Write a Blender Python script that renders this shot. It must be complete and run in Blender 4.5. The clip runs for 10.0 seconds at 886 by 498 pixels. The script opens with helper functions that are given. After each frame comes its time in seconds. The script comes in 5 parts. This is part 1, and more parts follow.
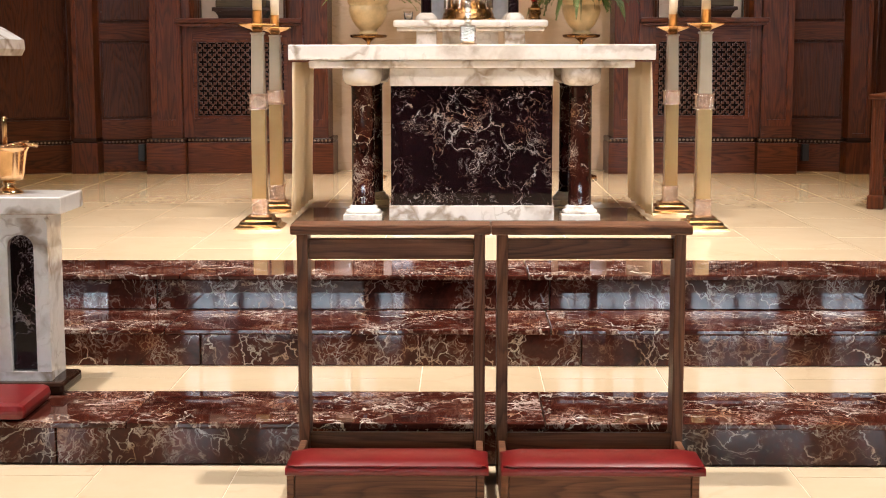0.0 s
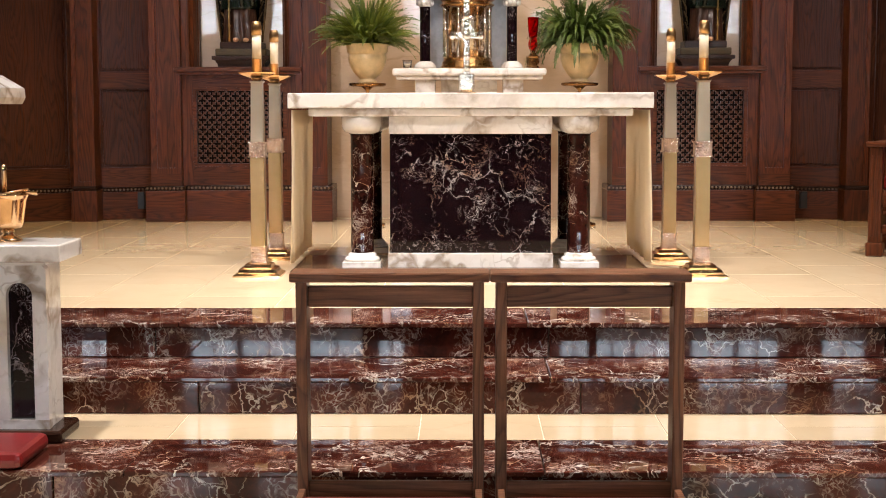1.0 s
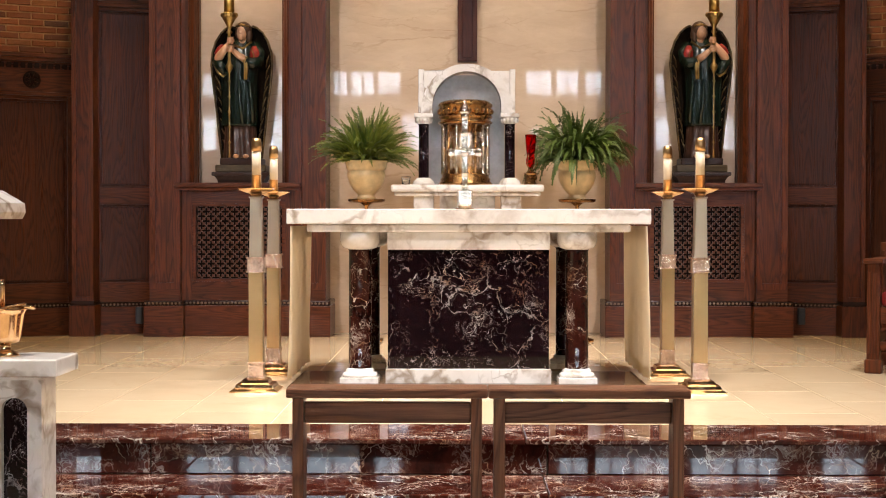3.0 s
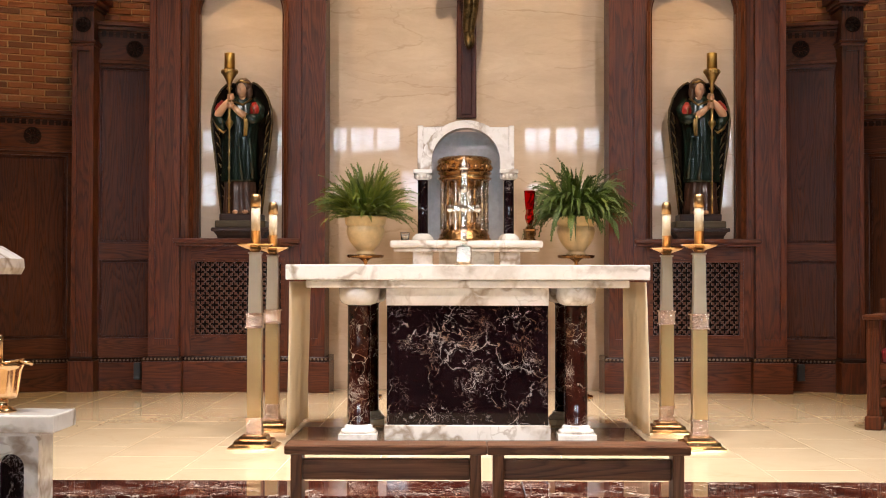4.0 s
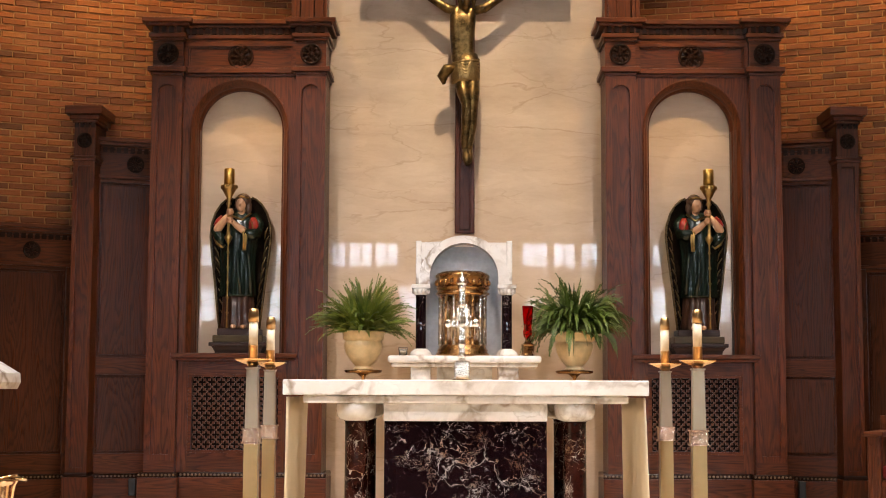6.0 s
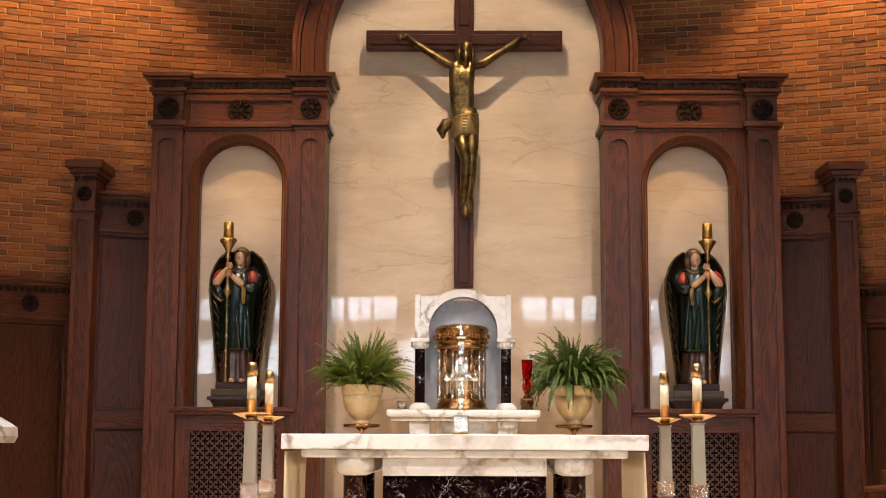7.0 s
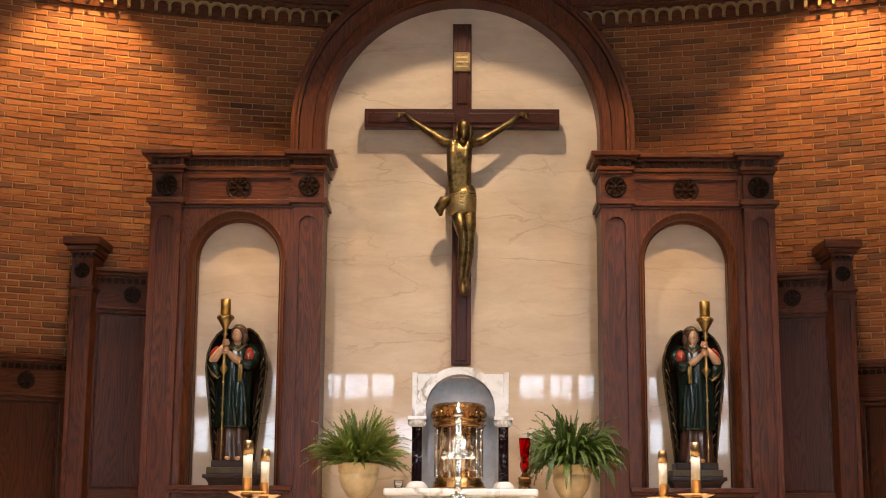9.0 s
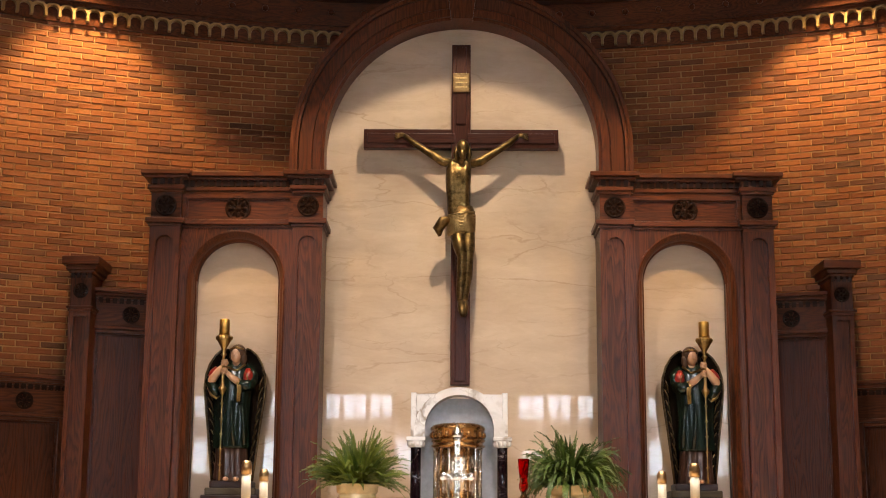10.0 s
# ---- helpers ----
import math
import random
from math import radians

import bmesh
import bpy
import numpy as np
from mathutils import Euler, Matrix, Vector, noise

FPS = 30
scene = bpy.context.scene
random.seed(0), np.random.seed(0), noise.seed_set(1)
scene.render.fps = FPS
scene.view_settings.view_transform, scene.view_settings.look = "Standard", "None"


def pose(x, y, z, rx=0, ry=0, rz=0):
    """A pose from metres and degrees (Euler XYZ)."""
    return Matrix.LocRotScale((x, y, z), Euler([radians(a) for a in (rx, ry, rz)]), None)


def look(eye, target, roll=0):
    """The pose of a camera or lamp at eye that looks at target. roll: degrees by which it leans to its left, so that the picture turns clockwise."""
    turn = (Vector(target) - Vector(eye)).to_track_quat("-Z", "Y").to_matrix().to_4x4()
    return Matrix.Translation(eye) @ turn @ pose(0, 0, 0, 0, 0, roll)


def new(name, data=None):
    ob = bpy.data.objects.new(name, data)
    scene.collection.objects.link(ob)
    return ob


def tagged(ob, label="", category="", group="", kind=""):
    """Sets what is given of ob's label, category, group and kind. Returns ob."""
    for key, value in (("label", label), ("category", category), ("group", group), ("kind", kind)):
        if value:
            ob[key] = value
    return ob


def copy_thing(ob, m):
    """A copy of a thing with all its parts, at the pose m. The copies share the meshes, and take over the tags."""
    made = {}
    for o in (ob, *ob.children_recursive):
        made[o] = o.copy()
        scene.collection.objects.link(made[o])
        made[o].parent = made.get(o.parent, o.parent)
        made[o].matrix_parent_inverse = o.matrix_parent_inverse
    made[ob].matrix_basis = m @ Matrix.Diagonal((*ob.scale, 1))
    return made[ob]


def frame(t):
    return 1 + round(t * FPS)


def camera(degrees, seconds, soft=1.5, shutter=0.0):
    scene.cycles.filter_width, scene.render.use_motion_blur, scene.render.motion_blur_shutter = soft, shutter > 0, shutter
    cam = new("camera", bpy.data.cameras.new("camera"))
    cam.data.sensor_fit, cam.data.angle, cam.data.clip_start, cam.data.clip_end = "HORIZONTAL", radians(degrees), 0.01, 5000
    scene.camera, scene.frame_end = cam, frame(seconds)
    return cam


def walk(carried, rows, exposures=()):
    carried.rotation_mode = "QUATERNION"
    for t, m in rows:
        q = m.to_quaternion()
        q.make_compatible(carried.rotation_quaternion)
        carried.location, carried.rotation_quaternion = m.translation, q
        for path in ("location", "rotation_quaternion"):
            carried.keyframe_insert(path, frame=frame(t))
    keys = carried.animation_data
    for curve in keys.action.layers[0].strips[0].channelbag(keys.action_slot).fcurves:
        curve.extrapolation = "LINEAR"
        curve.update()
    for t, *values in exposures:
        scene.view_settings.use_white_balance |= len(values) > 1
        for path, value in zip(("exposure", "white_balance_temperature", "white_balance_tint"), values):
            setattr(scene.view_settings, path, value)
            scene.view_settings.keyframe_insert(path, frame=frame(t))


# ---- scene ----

# camera: a tripod shot that tilts up where it stands
EYE = (0.0, 0.0, 1.35)
cam = camera(33.56, 10.0, soft=1.0)
ROWS = [
    (0.0, 0.840, -7.364, -0.070), (0.5, 0.821, -6.429, -0.095), (1.0, 0.796, -5.510, -0.104),
    (1.5, 0.778, -4.371, -0.090), (2.0, 0.752, -3.239, -0.035), (2.5, 0.732, -2.123, 0.010),
    (4.0, 0.682, 1.171, 0.100), (4.5, 0.655, 2.221, 0.116), (5.0, 0.647, 3.354, 0.130),
    (5.5, 0.640, 4.511, 0.182), (7.0, 0.592, 7.748, 0.259), (7.5, 0.562, 8.629, 0.273),
    (8.0, 0.534, 9.430, 0.294), (8.5, 0.528, 10.168, 0.345), (9.0, 0.506, 10.762, 0.350),
    (9.5, 0.484, 11.292, 0.380), (10.0, 0.472, 11.556, 0.385),
]
walk(cam, [(t, pose(*EYE, 90 + pitch, 0, yaw) @ pose(0, 0, 0, 0, 0, roll)) for t, yaw, pitch, roll in ROWS])

# ---- light ----
CX = 0.05                      # the axis of the apse
FL = 0.45                      # height of the sanctuary floor
STEP = 0.15
scene.view_settings.exposure = 0.0
world = bpy.data.worlds.new("sky")
world.use_nodes = True
scene.world = world
sky = world.node_tree.nodes.new("ShaderNodeTexSky")
sky.sky_type, sky.sun_disc = "NISHITA", False
sky.sun_elevation, sky.sun_rotation = radians(40), radians(60)
world.node_tree.links.new(sky.outputs[0], world.node_tree.nodes["Background"].inputs[0])
world.node_tree.nodes["Background"].inputs[1].default_value = 0.15


def lamp(name, kind, place, target, energy, colour, size=0.1, cone=60, blend=0.4):
    data = bpy.data.lights.new(name, kind)
    data.energy, data.color = energy, colour
    if kind == "AREA":
        data.size = size
    else:
        data.shadow_soft_size = size
    if kind == "SPOT":
        data.spot_size, data.spot_blend = radians(cone), blend
    ob = new(name, data)
    ob.matrix_world = look(place, target)
    return ob


WARM = (1.0, 0.63, 0.24)
AMBER = (1.0, 0.80, 0.56)
WHITE = (1.0, 0.92, 0.86)
FILL_TINT = (1.0, 0.88, 0.82)
lamp("cross_spotlight", "SPOT", (CX, 9.9, 7.0), (CX, 10.42, 5.07), 410, AMBER, 0.035, 73.5, 0.15)
lamp("cross_spotlight", "SPOT", (CX, 9.9, 7.02), (CX, 12.0, 3.0), 380, AMBER, 0.035, 27, 0.7)
for sx in (-1, 1):
    lamp("wall_downlight", "SPOT", (CX + 3.02 * sx, 11.24, 6.46), (CX + 3.06 * sx, 11.58, 4.0), 540, WARM, 0.05, 77, 0.6)
    # unseen fill lamps, added to brighten the altar and its floor
    lamp("sanctuary_fill", "SPOT", (2.65 * sx, 6.6, 8.3), (0.8 * sx, 8.6, 0.45), 2600, WHITE, 0.2, 46, 0.8)
    # added key for steps and front floor, no fixture known there
    lamp("step_fill", "SPOT", (2.3 * sx, 4.4, 8.3), (0.9 * sx, 5.3, 0), 3050, WHITE, 0.2, 56, 0.8)
    # invented pair of spots that lifts the middle of the back wall
    lamp("reredos_fill", "SPOT", (2.6 * sx, 3.6, 7.0), (1.0 * sx, 11.9, 1.35), 1300, FILL_TINT, 0.15, 30, 0.9)
    # warm helper lamps added to brighten the tower friezes
    lamp("tower_fill", "SPOT", (CX + 2.5 * sx, 8.6, 7.6), (CX + 1.7 * sx, 11.6, 4.4), 900, WARM, 0.06, 20, 0.9)
    # broad soft fill from the sides, added without a known fixture
    lamp("nave_fill", "AREA", (6.2 * sx, 1.0, 8.4), (2.0 * sx, 5.5, 0), 60, WHITE, 1.5)
# one more added fill straight above the altar
lamp("sanctuary_fill", "SPOT", (CX, 8.6, 8.4), (CX, 8.9, 0.4), 1000, WHITE, 0.2, 52, 0.8)


# ---- materials ----
def nodes_of(name):
    m = bpy.data.materials.new(name)
    m.use_nodes = True
    nt = m.node_tree
    return m, nt, nt.nodes["Principled BSDF"]


def N(nt, kind, **values):
    n = nt.nodes.new(kind)
    for key, value in values.items():
        n.inputs[key.replace("_", " ")].default_value = value
    return n


def L(nt, a, b):
    nt.links.new(a, b)


def ramp(nt, source, stops):
    r = nt.nodes.new("ShaderNodeValToRGB")
    els = r.color_ramp.elements
    while len(els) < len(stops):
        els.new(0.5)
    for e, (p, c) in zip(els, stops):
        e.position, e.color = p, (*c, 1) if len(c) == 3 else c
    L(nt, source, r.inputs[0])
    return r.outputs[0]


def place_of(nt, scale=(1, 1, 1), shuffled=True, turn=(0, 0, 0)):
    """Object coordinates, shifted at random from object to object."""
    tc = nt.nodes.new("ShaderNodeTexCoord")
    mp = nt.nodes.new("ShaderNodeMapping")
    mp.inputs["Scale"].default_value = scale
    mp.inputs["Rotation"].default_value = turn
    if not shuffled:
        L(nt, tc.outputs["Object"], mp.inputs[0])
        return mp.outputs[0]
    oi = nt.nodes.new("ShaderNodeObjectInfo")
    mul = nt.nodes.new("ShaderNodeVectorMath")
    mul.operation = "SCALE"
    mul.inputs[0].default_value = (37.0, 19.0, 53.0)
    L(nt, oi.outputs["Random"], mul.inputs["Scale"])
    add = nt.nodes.new("ShaderNodeVectorMath")
    L(nt, tc.outputs["Object"], add.inputs[0])
    L(nt, mul.outputs[0], add.inputs[1])
    L(nt, add.outputs[0], mp.inputs[0])
    return mp.outputs[0]


def mix(nt, fac, a, b, mode="MIX"):
    m = nt.nodes.new("ShaderNodeMix")
    m.data_type, m.blend_type = "RGBA", mode
    for socket, value in ((m.inputs[0], fac), (m.inputs[6], a), (m.inputs[7], b)):
        if isinstance(value, (int, float)):
            socket.default_value = value
        elif isinstance(value, tuple):
            socket.default_value = (*value, 1)
        else:
            L(nt, value, socket)
    return m.outputs[2]


def math_node(nt, op, a, b=0.0):
    m = nt.nodes.new("ShaderNodeMath")
    m.operation = op
    for socket, value in ((m.inputs[0], a), (m.inputs[1], b)):
        if isinstance(value, (int, float)):
            socket.default_value = value
        else:
            L(nt, value, socket)
    return m.outputs[0]


def noise_of(nt, vec, scale, detail=6, rough=0.6, distort=0.0):
    n = N(nt, "ShaderNodeTexNoise", Scale=scale, Detail=detail, Roughness=rough, Distortion=distort)
    L(nt, vec, n.inputs["Vector"])
    return n


def warped(nt, vec, scale, amount):
    n = noise_of(nt, vec, scale, 4)
    sub = nt.nodes.new("ShaderNodeVectorMath")
    sub.operation = "SUBTRACT"
    L(nt, n.outputs["Color"], sub.inputs[0])
    sub.inputs[1].default_value = (0.5, 0.5, 0.5)
    sc = nt.nodes.new("ShaderNodeVectorMath")
    sc.operation = "SCALE"
    sc.inputs["Scale"].default_value = amount
    L(nt, sub.outputs[0], sc.inputs[0])
    add = nt.nodes.new("ShaderNodeVectorMath")
    L(nt, vec, add.inputs[0])
    L(nt, sc.outputs[0], add.inputs[1])
    return add.outputs[0]


def veins(nt, vec, scale, width, mask_scale, lo, hi, broken=0.0):
    """Thin crooked veins that come and go; broken cuts them into flecks."""
    v = nt.nodes.new("ShaderNodeTexVoronoi")
    v.feature = "DISTANCE_TO_EDGE"
    v.inputs["Scale"].default_value = scale
    L(nt, vec, v.inputs["Vector"])
    line = ramp(nt, v.outputs["Distance"], [(0.0, (1, 1, 1)), (width * 0.35, (0.75, 0.75, 0.75)), (width, (0, 0, 0))])
    mask = ramp(nt, noise_of(nt, vec, mask_scale, 5, 0.65).outputs["Fac"], [(lo, (0, 0, 0)), (hi, (1, 1, 1))])
    out = math_node(nt, "MULTIPLY", line, mask)
    if broken:
        cut = ramp(nt, noise_of(nt, vec, scale * 3.1, 3, 0.6).outputs["Fac"], [(0.5 - 0.5 * (1 - broken), (0, 0, 0)), (0.58, (1, 1, 1))])
        out = math_node(nt, "MULTIPLY", out, cut)
    return out


def bump(nt, bsdf, source, strength, distance=0.002):
    b = N(nt, "ShaderNodeBump", Strength=strength, Distance=distance)
    L(nt, source, b.inputs["Height"])
    L(nt, b.outputs[0], bsdf.inputs["Normal"])


def dark_marble(name, low, high, amount=1.0, scale=1.0, white=(0.74, 0.66, 0.58), sparse=0.0, broken=0.0, long=1.0):
    """Dark marble with fine broken white veins in clouds."""
    m, nt, b = nodes_of(name)
    vec = place_of(nt, (scale, scale, scale))
    wv = warped(nt, vec, 3.0, 0.34)
    wv2 = warped(nt, warped(nt, wv, 17.0, 0.06), 60.0, 0.012)
    base = ramp(nt, noise_of(nt, wv2, 4.4, 9, 0.7).outputs["Fac"], [(0.34, low), (0.5, tuple(0.55 * p + 0.45 * q for p, q in zip(low, high))), (0.66, high)])
    v0 = veins(nt, wv2, 2.2, 0.010, 2.4, 0.52, 0.60)
    v1 = veins(nt, wv2, 6.0, 0.026, 3.2, 0.47 + sparse, 0.58 + sparse, broken)
    v2 = veins(nt, wv2, 14.0, 0.050, 3.6, 0.49 + sparse, 0.60 + sparse, broken)
    v3 = veins(nt, wv2, 34.0, 0.12, 4.4, 0.51 + sparse, 0.62 + sparse, max(broken, 0.5))
    fleck = ramp(nt, noise_of(nt, wv2, 21.0, 4, 0.7).outputs["Fac"], [(0.655 + 0.5 * sparse, (0, 0, 0)), (0.70 + 0.5 * sparse, (1, 1, 1))])
    cloud = ramp(nt, noise_of(nt, wv, 2.6, 3, 0.5).outputs["Fac"], [(0.5, (0, 0, 0)), (0.62, (1, 1, 1))])
    fleck = math_node(nt, "MULTIPLY", fleck, cloud)
    all_v = math_node(nt, "MAXIMUM", math_node(nt, "MAXIMUM", math_node(nt, "MULTIPLY", v0, long), math_node(nt, "MULTIPLY", v1, 0.55 + 0.35 * long)), math_node(nt, "MAXIMUM", math_node(nt, "MULTIPLY", v2, 0.75), math_node(nt, "MULTIPLY", v3, 0.6)))
    all_v = math_node(nt, "MAXIMUM", all_v, math_node(nt, "MULTIPLY", fleck, 0.85))
    tint = ramp(nt, noise_of(nt, vec, 6.0, 3).outputs["Fac"], [(0.36, (0.46, 0.27, 0.16)), (0.58, white)])
    L(nt, mix(nt, math_node(nt, "MULTIPLY", all_v, amount), base, tint), b.inputs["Base Color"])
    b.inputs["Roughness"].default_value = 0.03
    b.inputs["Specular IOR Level"].default_value = 0.24
    return m


def white_marble(name):
    m, nt, b = nodes_of(name)
    vec = place_of(nt)
    wv = warped(nt, vec, 2.5, 0.5)
    wv2 = warped(nt, wv, 12.0, 0.06)
    base = ramp(nt, noise_of(nt, wv, 3.0, 8, 0.6).outputs["Fac"], [(0.28, (0.52, 0.47, 0.42)), (0.45, (0.70, 0.66, 0.62)), (0.7, (0.77, 0.745, 0.715))])
    v1 = veins(nt, wv2, 2.8, 0.09, 1.8, 0.39, 0.58)
    v2 = veins(nt, wv2, 8.0, 0.07, 3.0, 0.50, 0.66)
    both = math_node(nt, "MAXIMUM", math_node(nt, "MULTIPLY", v1, 0.9), math_node(nt, "MULTIPLY", v2, 0.6))
    L(nt, mix(nt, both, base, (0.27, 0.20, 0.14)), b.inputs["Base Color"])
    b.inputs["Roughness"].default_value = 0.12
    return m


def cream_marble(name, light, dark, vein, rough, vein_amount=0.6, scale=1.0, stretch=(1, 1, 1)):
    m, nt, b = nodes_of(name)
    vec = place_of(nt, tuple(scale * s for s in stretch))
    wv = warped(nt, vec, 2.0, 0.45)
    wv2 = warped(nt, wv, 10.0, 0.07)
    base = ramp(nt, noise_of(nt, wv, 2.2, 10, 0.62).outputs["Fac"], [(0.3, dark), (0.7, light)])
    v1 = veins(nt, wv2, 1.5, 0.022, 1.6, 0.45, 0.62)
    v2 = veins(nt, wv2, 4.5, 0.03, 2.6, 0.52, 0.68)
    both = math_node(nt, "MULTIPLY", math_node(nt, "MAXIMUM", v1, math_node(nt, "MULTIPLY", v2, 0.6)), vein_amount)
    col = mix(nt, both, base, vein)
    oi = nt.nodes.new("ShaderNodeObjectInfo")
    shade = ramp(nt, oi.outputs["Random"], [(0.0, (0.93, 0.93, 0.93)), (1.0, (1.0, 1.0, 1.0))])
    L(nt, mix(nt, 1.0, col, shade, "MULTIPLY"), b.inputs["Base Color"])
    b.inputs["Roughness"].default_value = rough
    return m


def oak(name, axis, low=(0.027, 0.0074, 0.0040), high=(0.185, 0.052, 0.0170), rough=0.30):
    """Dark-stained oak: flame figure in contour lines and fine pores along one axis."""
    m, nt, b = nodes_of(name)
    along = {"x": 0, "y": 1, "z": 2}[axis]
    stretch = tuple(0.10 if k == along else 1.0 for k in range(3))
    fibre = tuple(0.03 if k == along else 1.0 for k in range(3))
    vec = place_of(nt, stretch)
    swirl = noise_of(nt, warped(nt, vec, 5.0, 0.10), 4.2, 2, 0.45)
    rings = math_node(nt, "FRACT", math_node(nt, "MULTIPLY", swirl.outputs["Fac"], 34.0))
    figure = ramp(nt, rings, [(0.0, (0.0, 0.0, 0.0)), (0.16, (0.35, 0.35, 0.35)), (0.55, (0.9, 0.9, 0.9)), (0.86, (0.75, 0.75, 0.75)), (1.0, (0.0, 0.0, 0.0))])
    fine = noise_of(nt, place_of(nt, fibre), 130, 4, 0.75)
    broad = noise_of(nt, vec, 2.4, 4, 0.5)
    f = math_node(nt, "ADD", math_node(nt, "MULTIPLY", figure, 0.22), math_node(nt, "MULTIPLY", fine.outputs["Fac"], 0.58))
    f = math_node(nt, "ADD", f, math_node(nt, "MULTIPLY", broad.outputs["Fac"], 0.36))
    mid = tuple(0.62 * p + 0.38 * q for p, q in zip(low, high))
    L(nt, ramp(nt, f, [(0.36, low), (0.60, mid), (0.86, high)]), b.inputs["Base Color"])
    L(nt, ramp(nt, fine.outputs["Fac"], [(0.3, (rough + 0.12,) * 3), (0.7, (rough - 0.05,) * 3)]), b.inputs["Roughness"])
    b.inputs["Specular IOR Level"].default_value = 0.18
    bump(nt, b, f, 0.28, 0.0010)
    return m


def metal(name, colour, rough, wear=0.25, relief=0.0, relief_scale=90):
    m, nt, b = nodes_of(name)
    vec = place_of(nt)
    n = noise_of(nt, vec, 14, 6, 0.65)
    dull = tuple(c * (1 - wear) for c in colour)
    L(nt, ramp(nt, n.outputs["Fac"], [(0.35, dull), (0.6, colour)]), b.inputs["Base Color"])
    L(nt, ramp(nt, n.outputs["Fac"], [(0.3, (rough * 1.15,) * 3), (0.7, (rough * 0.92,) * 3)]), b.inputs["Roughness"])
    b.inputs["Metallic"].default_value = 1.0
    if relief:
        bump(nt, b, noise_of(nt, vec, relief_scale, 3, 0.5).outputs["Fac"], relief, 0.006)
    return m


def plain(name, colour, rough=0.6, spread=0.12, scale=20, relief=0.1, relief_scale=120, coat=0.0):
    m, nt, b = nodes_of(name)
    vec = place_of(nt)
    n = noise_of(nt, vec, scale, 6, 0.6)
    L(nt, ramp(nt, n.outputs["Fac"], [(0.3, tuple(c * (1 - spread) for c in colour)), (0.7, tuple(min(1, c * (1 + spread)) for c in colour))]), b.inputs["Base Color"])
    b.inputs["Roughness"].default_value = rough
    b.inputs["Coat Weight"].default_value = coat
    if relief:
        bump(nt, b, noise_of(nt, vec, relief_scale, 3).outputs["Fac"], relief, 0.002)
    return m


def brick_material(name, island):
    m, nt, b = nodes_of(name)
    if island:
        rnd = nt.nodes.new("ShaderNodeNewGeometry").outputs["Random Per Island"]
    else:
        rnd = nt.nodes.new("ShaderNodeObjectInfo").outputs["Random"]
    base = ramp(nt, rnd, [(0.0, (0.095, 0.034, 0.014)), (0.04, (0.14, 0.040, 0.012)), (0.4, (0.255, 0.070, 0.0155)), (0.8, (0.315, 0.096, 0.022)), (1.0, (0.36, 0.130, 0.036))])
    vec = place_of(nt)
    n1 = noise_of(nt, vec, 22, 6, 0.65).outputs["Fac"]
    n2 = noise_of(nt, vec, 160, 4, 0.7).outputs["Fac"]
    col = mix(nt, ramp(nt, n1, [(0.4, (0, 0, 0)), (0.75, (0.55, 0.55, 0.55))]), base, (0.16, 0.055, 0.020))
    col = mix(nt, ramp(nt, n2, [(0.62, (0, 0, 0)), (0.72, (0.4, 0.4, 0.4))]), col, (0.42, 0.25, 0.13))
    L(nt, col, b.inputs["Base Color"])
    b.inputs["Roughness"].default_value = 0.8
    bump(nt, b, math_node(nt, "ADD", n1, n2), 0.5, 0.004)
    return m


M_DARK = dark_marble("burgundy_marble", (0.013, 0.0038, 0.0030), (0.100, 0.0215, 0.0120), 1.0, 1.1)
M_BLACK = dark_marble("black_veined_marble", (0.0035, 0.0016, 0.0026), (0.013, 0.0045, 0.006), 0.95, 1.35, (0.72, 0.69, 0.70), 0.045, 0.9, 0.4)
M_COLUMN = dark_marble("dark_column_marble", (0.007, 0.0024, 0.0022), (0.048, 0.011, 0.007), 0.9, 1.6, sparse=0.03, broken=0.4)
M_WHITE = white_marble("white_veined_marble")
M_WALL = cream_marble("beige_wall_marble", (0.70, 0.550, 0.415), (0.53, 0.390, 0.280), (0.33, 0.20, 0.11), 0.006, 0.42, 1.3, (0.5, 1, 1.5))
M_WALL.node_tree.nodes["Principled BSDF"].inputs["Specular IOR Level"].default_value = 0.18
M_TILE = cream_marble("cream_floor_marble", (0.67, 0.525, 0.350), (0.60, 0.46, 0.295), (0.52, 0.37, 0.22), 0.05, 0.35)
M_NAVE = cream_marble("honed_cream_marble", (0.66, 0.53, 0.37), (0.60, 0.475, 0.315), (0.50, 0.36, 0.22), 0.10, 0.3)
M_NAVE.node_tree.nodes["Principled BSDF"].inputs["Specular IOR Level"].default_value = 0.15
M_TILE.node_tree.nodes["Principled BSDF"].inputs["Specular IOR Level"].default_value = 0.35
M_GROUT = plain("pale_grout", (0.72, 0.62, 0.46), 0.6)
OAK_V, OAK_H = oak("dark_oak_upright", "z"), oak("dark_oak_level", "x")
OAK_PANEL = oak("dark_oak_panel", "z", (0.026, 0.0078, 0.0048), (0.130, 0.040, 0.0170), 0.27)
KNEEL_V = oak("kneeler_oak_upright", "z", (0.045, 0.018, 0.010), (0.29, 0.128, 0.068), 0.34)
KNEEL_H = oak("kneeler_oak_level", "x", (0.045, 0.018, 0.010), (0.29, 0.128, 0.068), 0.34)
M_CARVED = oak("dark_oak_carving", "x", (0.010, 0.0045, 0.0032), (0.045, 0.018, 0.010), 0.18)
# paler brown that gives the carved beads their highlights by colour
M_BEAD = plain("bead_highlight", (0.20, 0.125, 0.07), 0.3, 0.3, 30)
M_GRILLE = oak("satin_oak_grille", "x", (0.060, 0.026, 0.018), (0.155, 0.075, 0.050), 0.26)
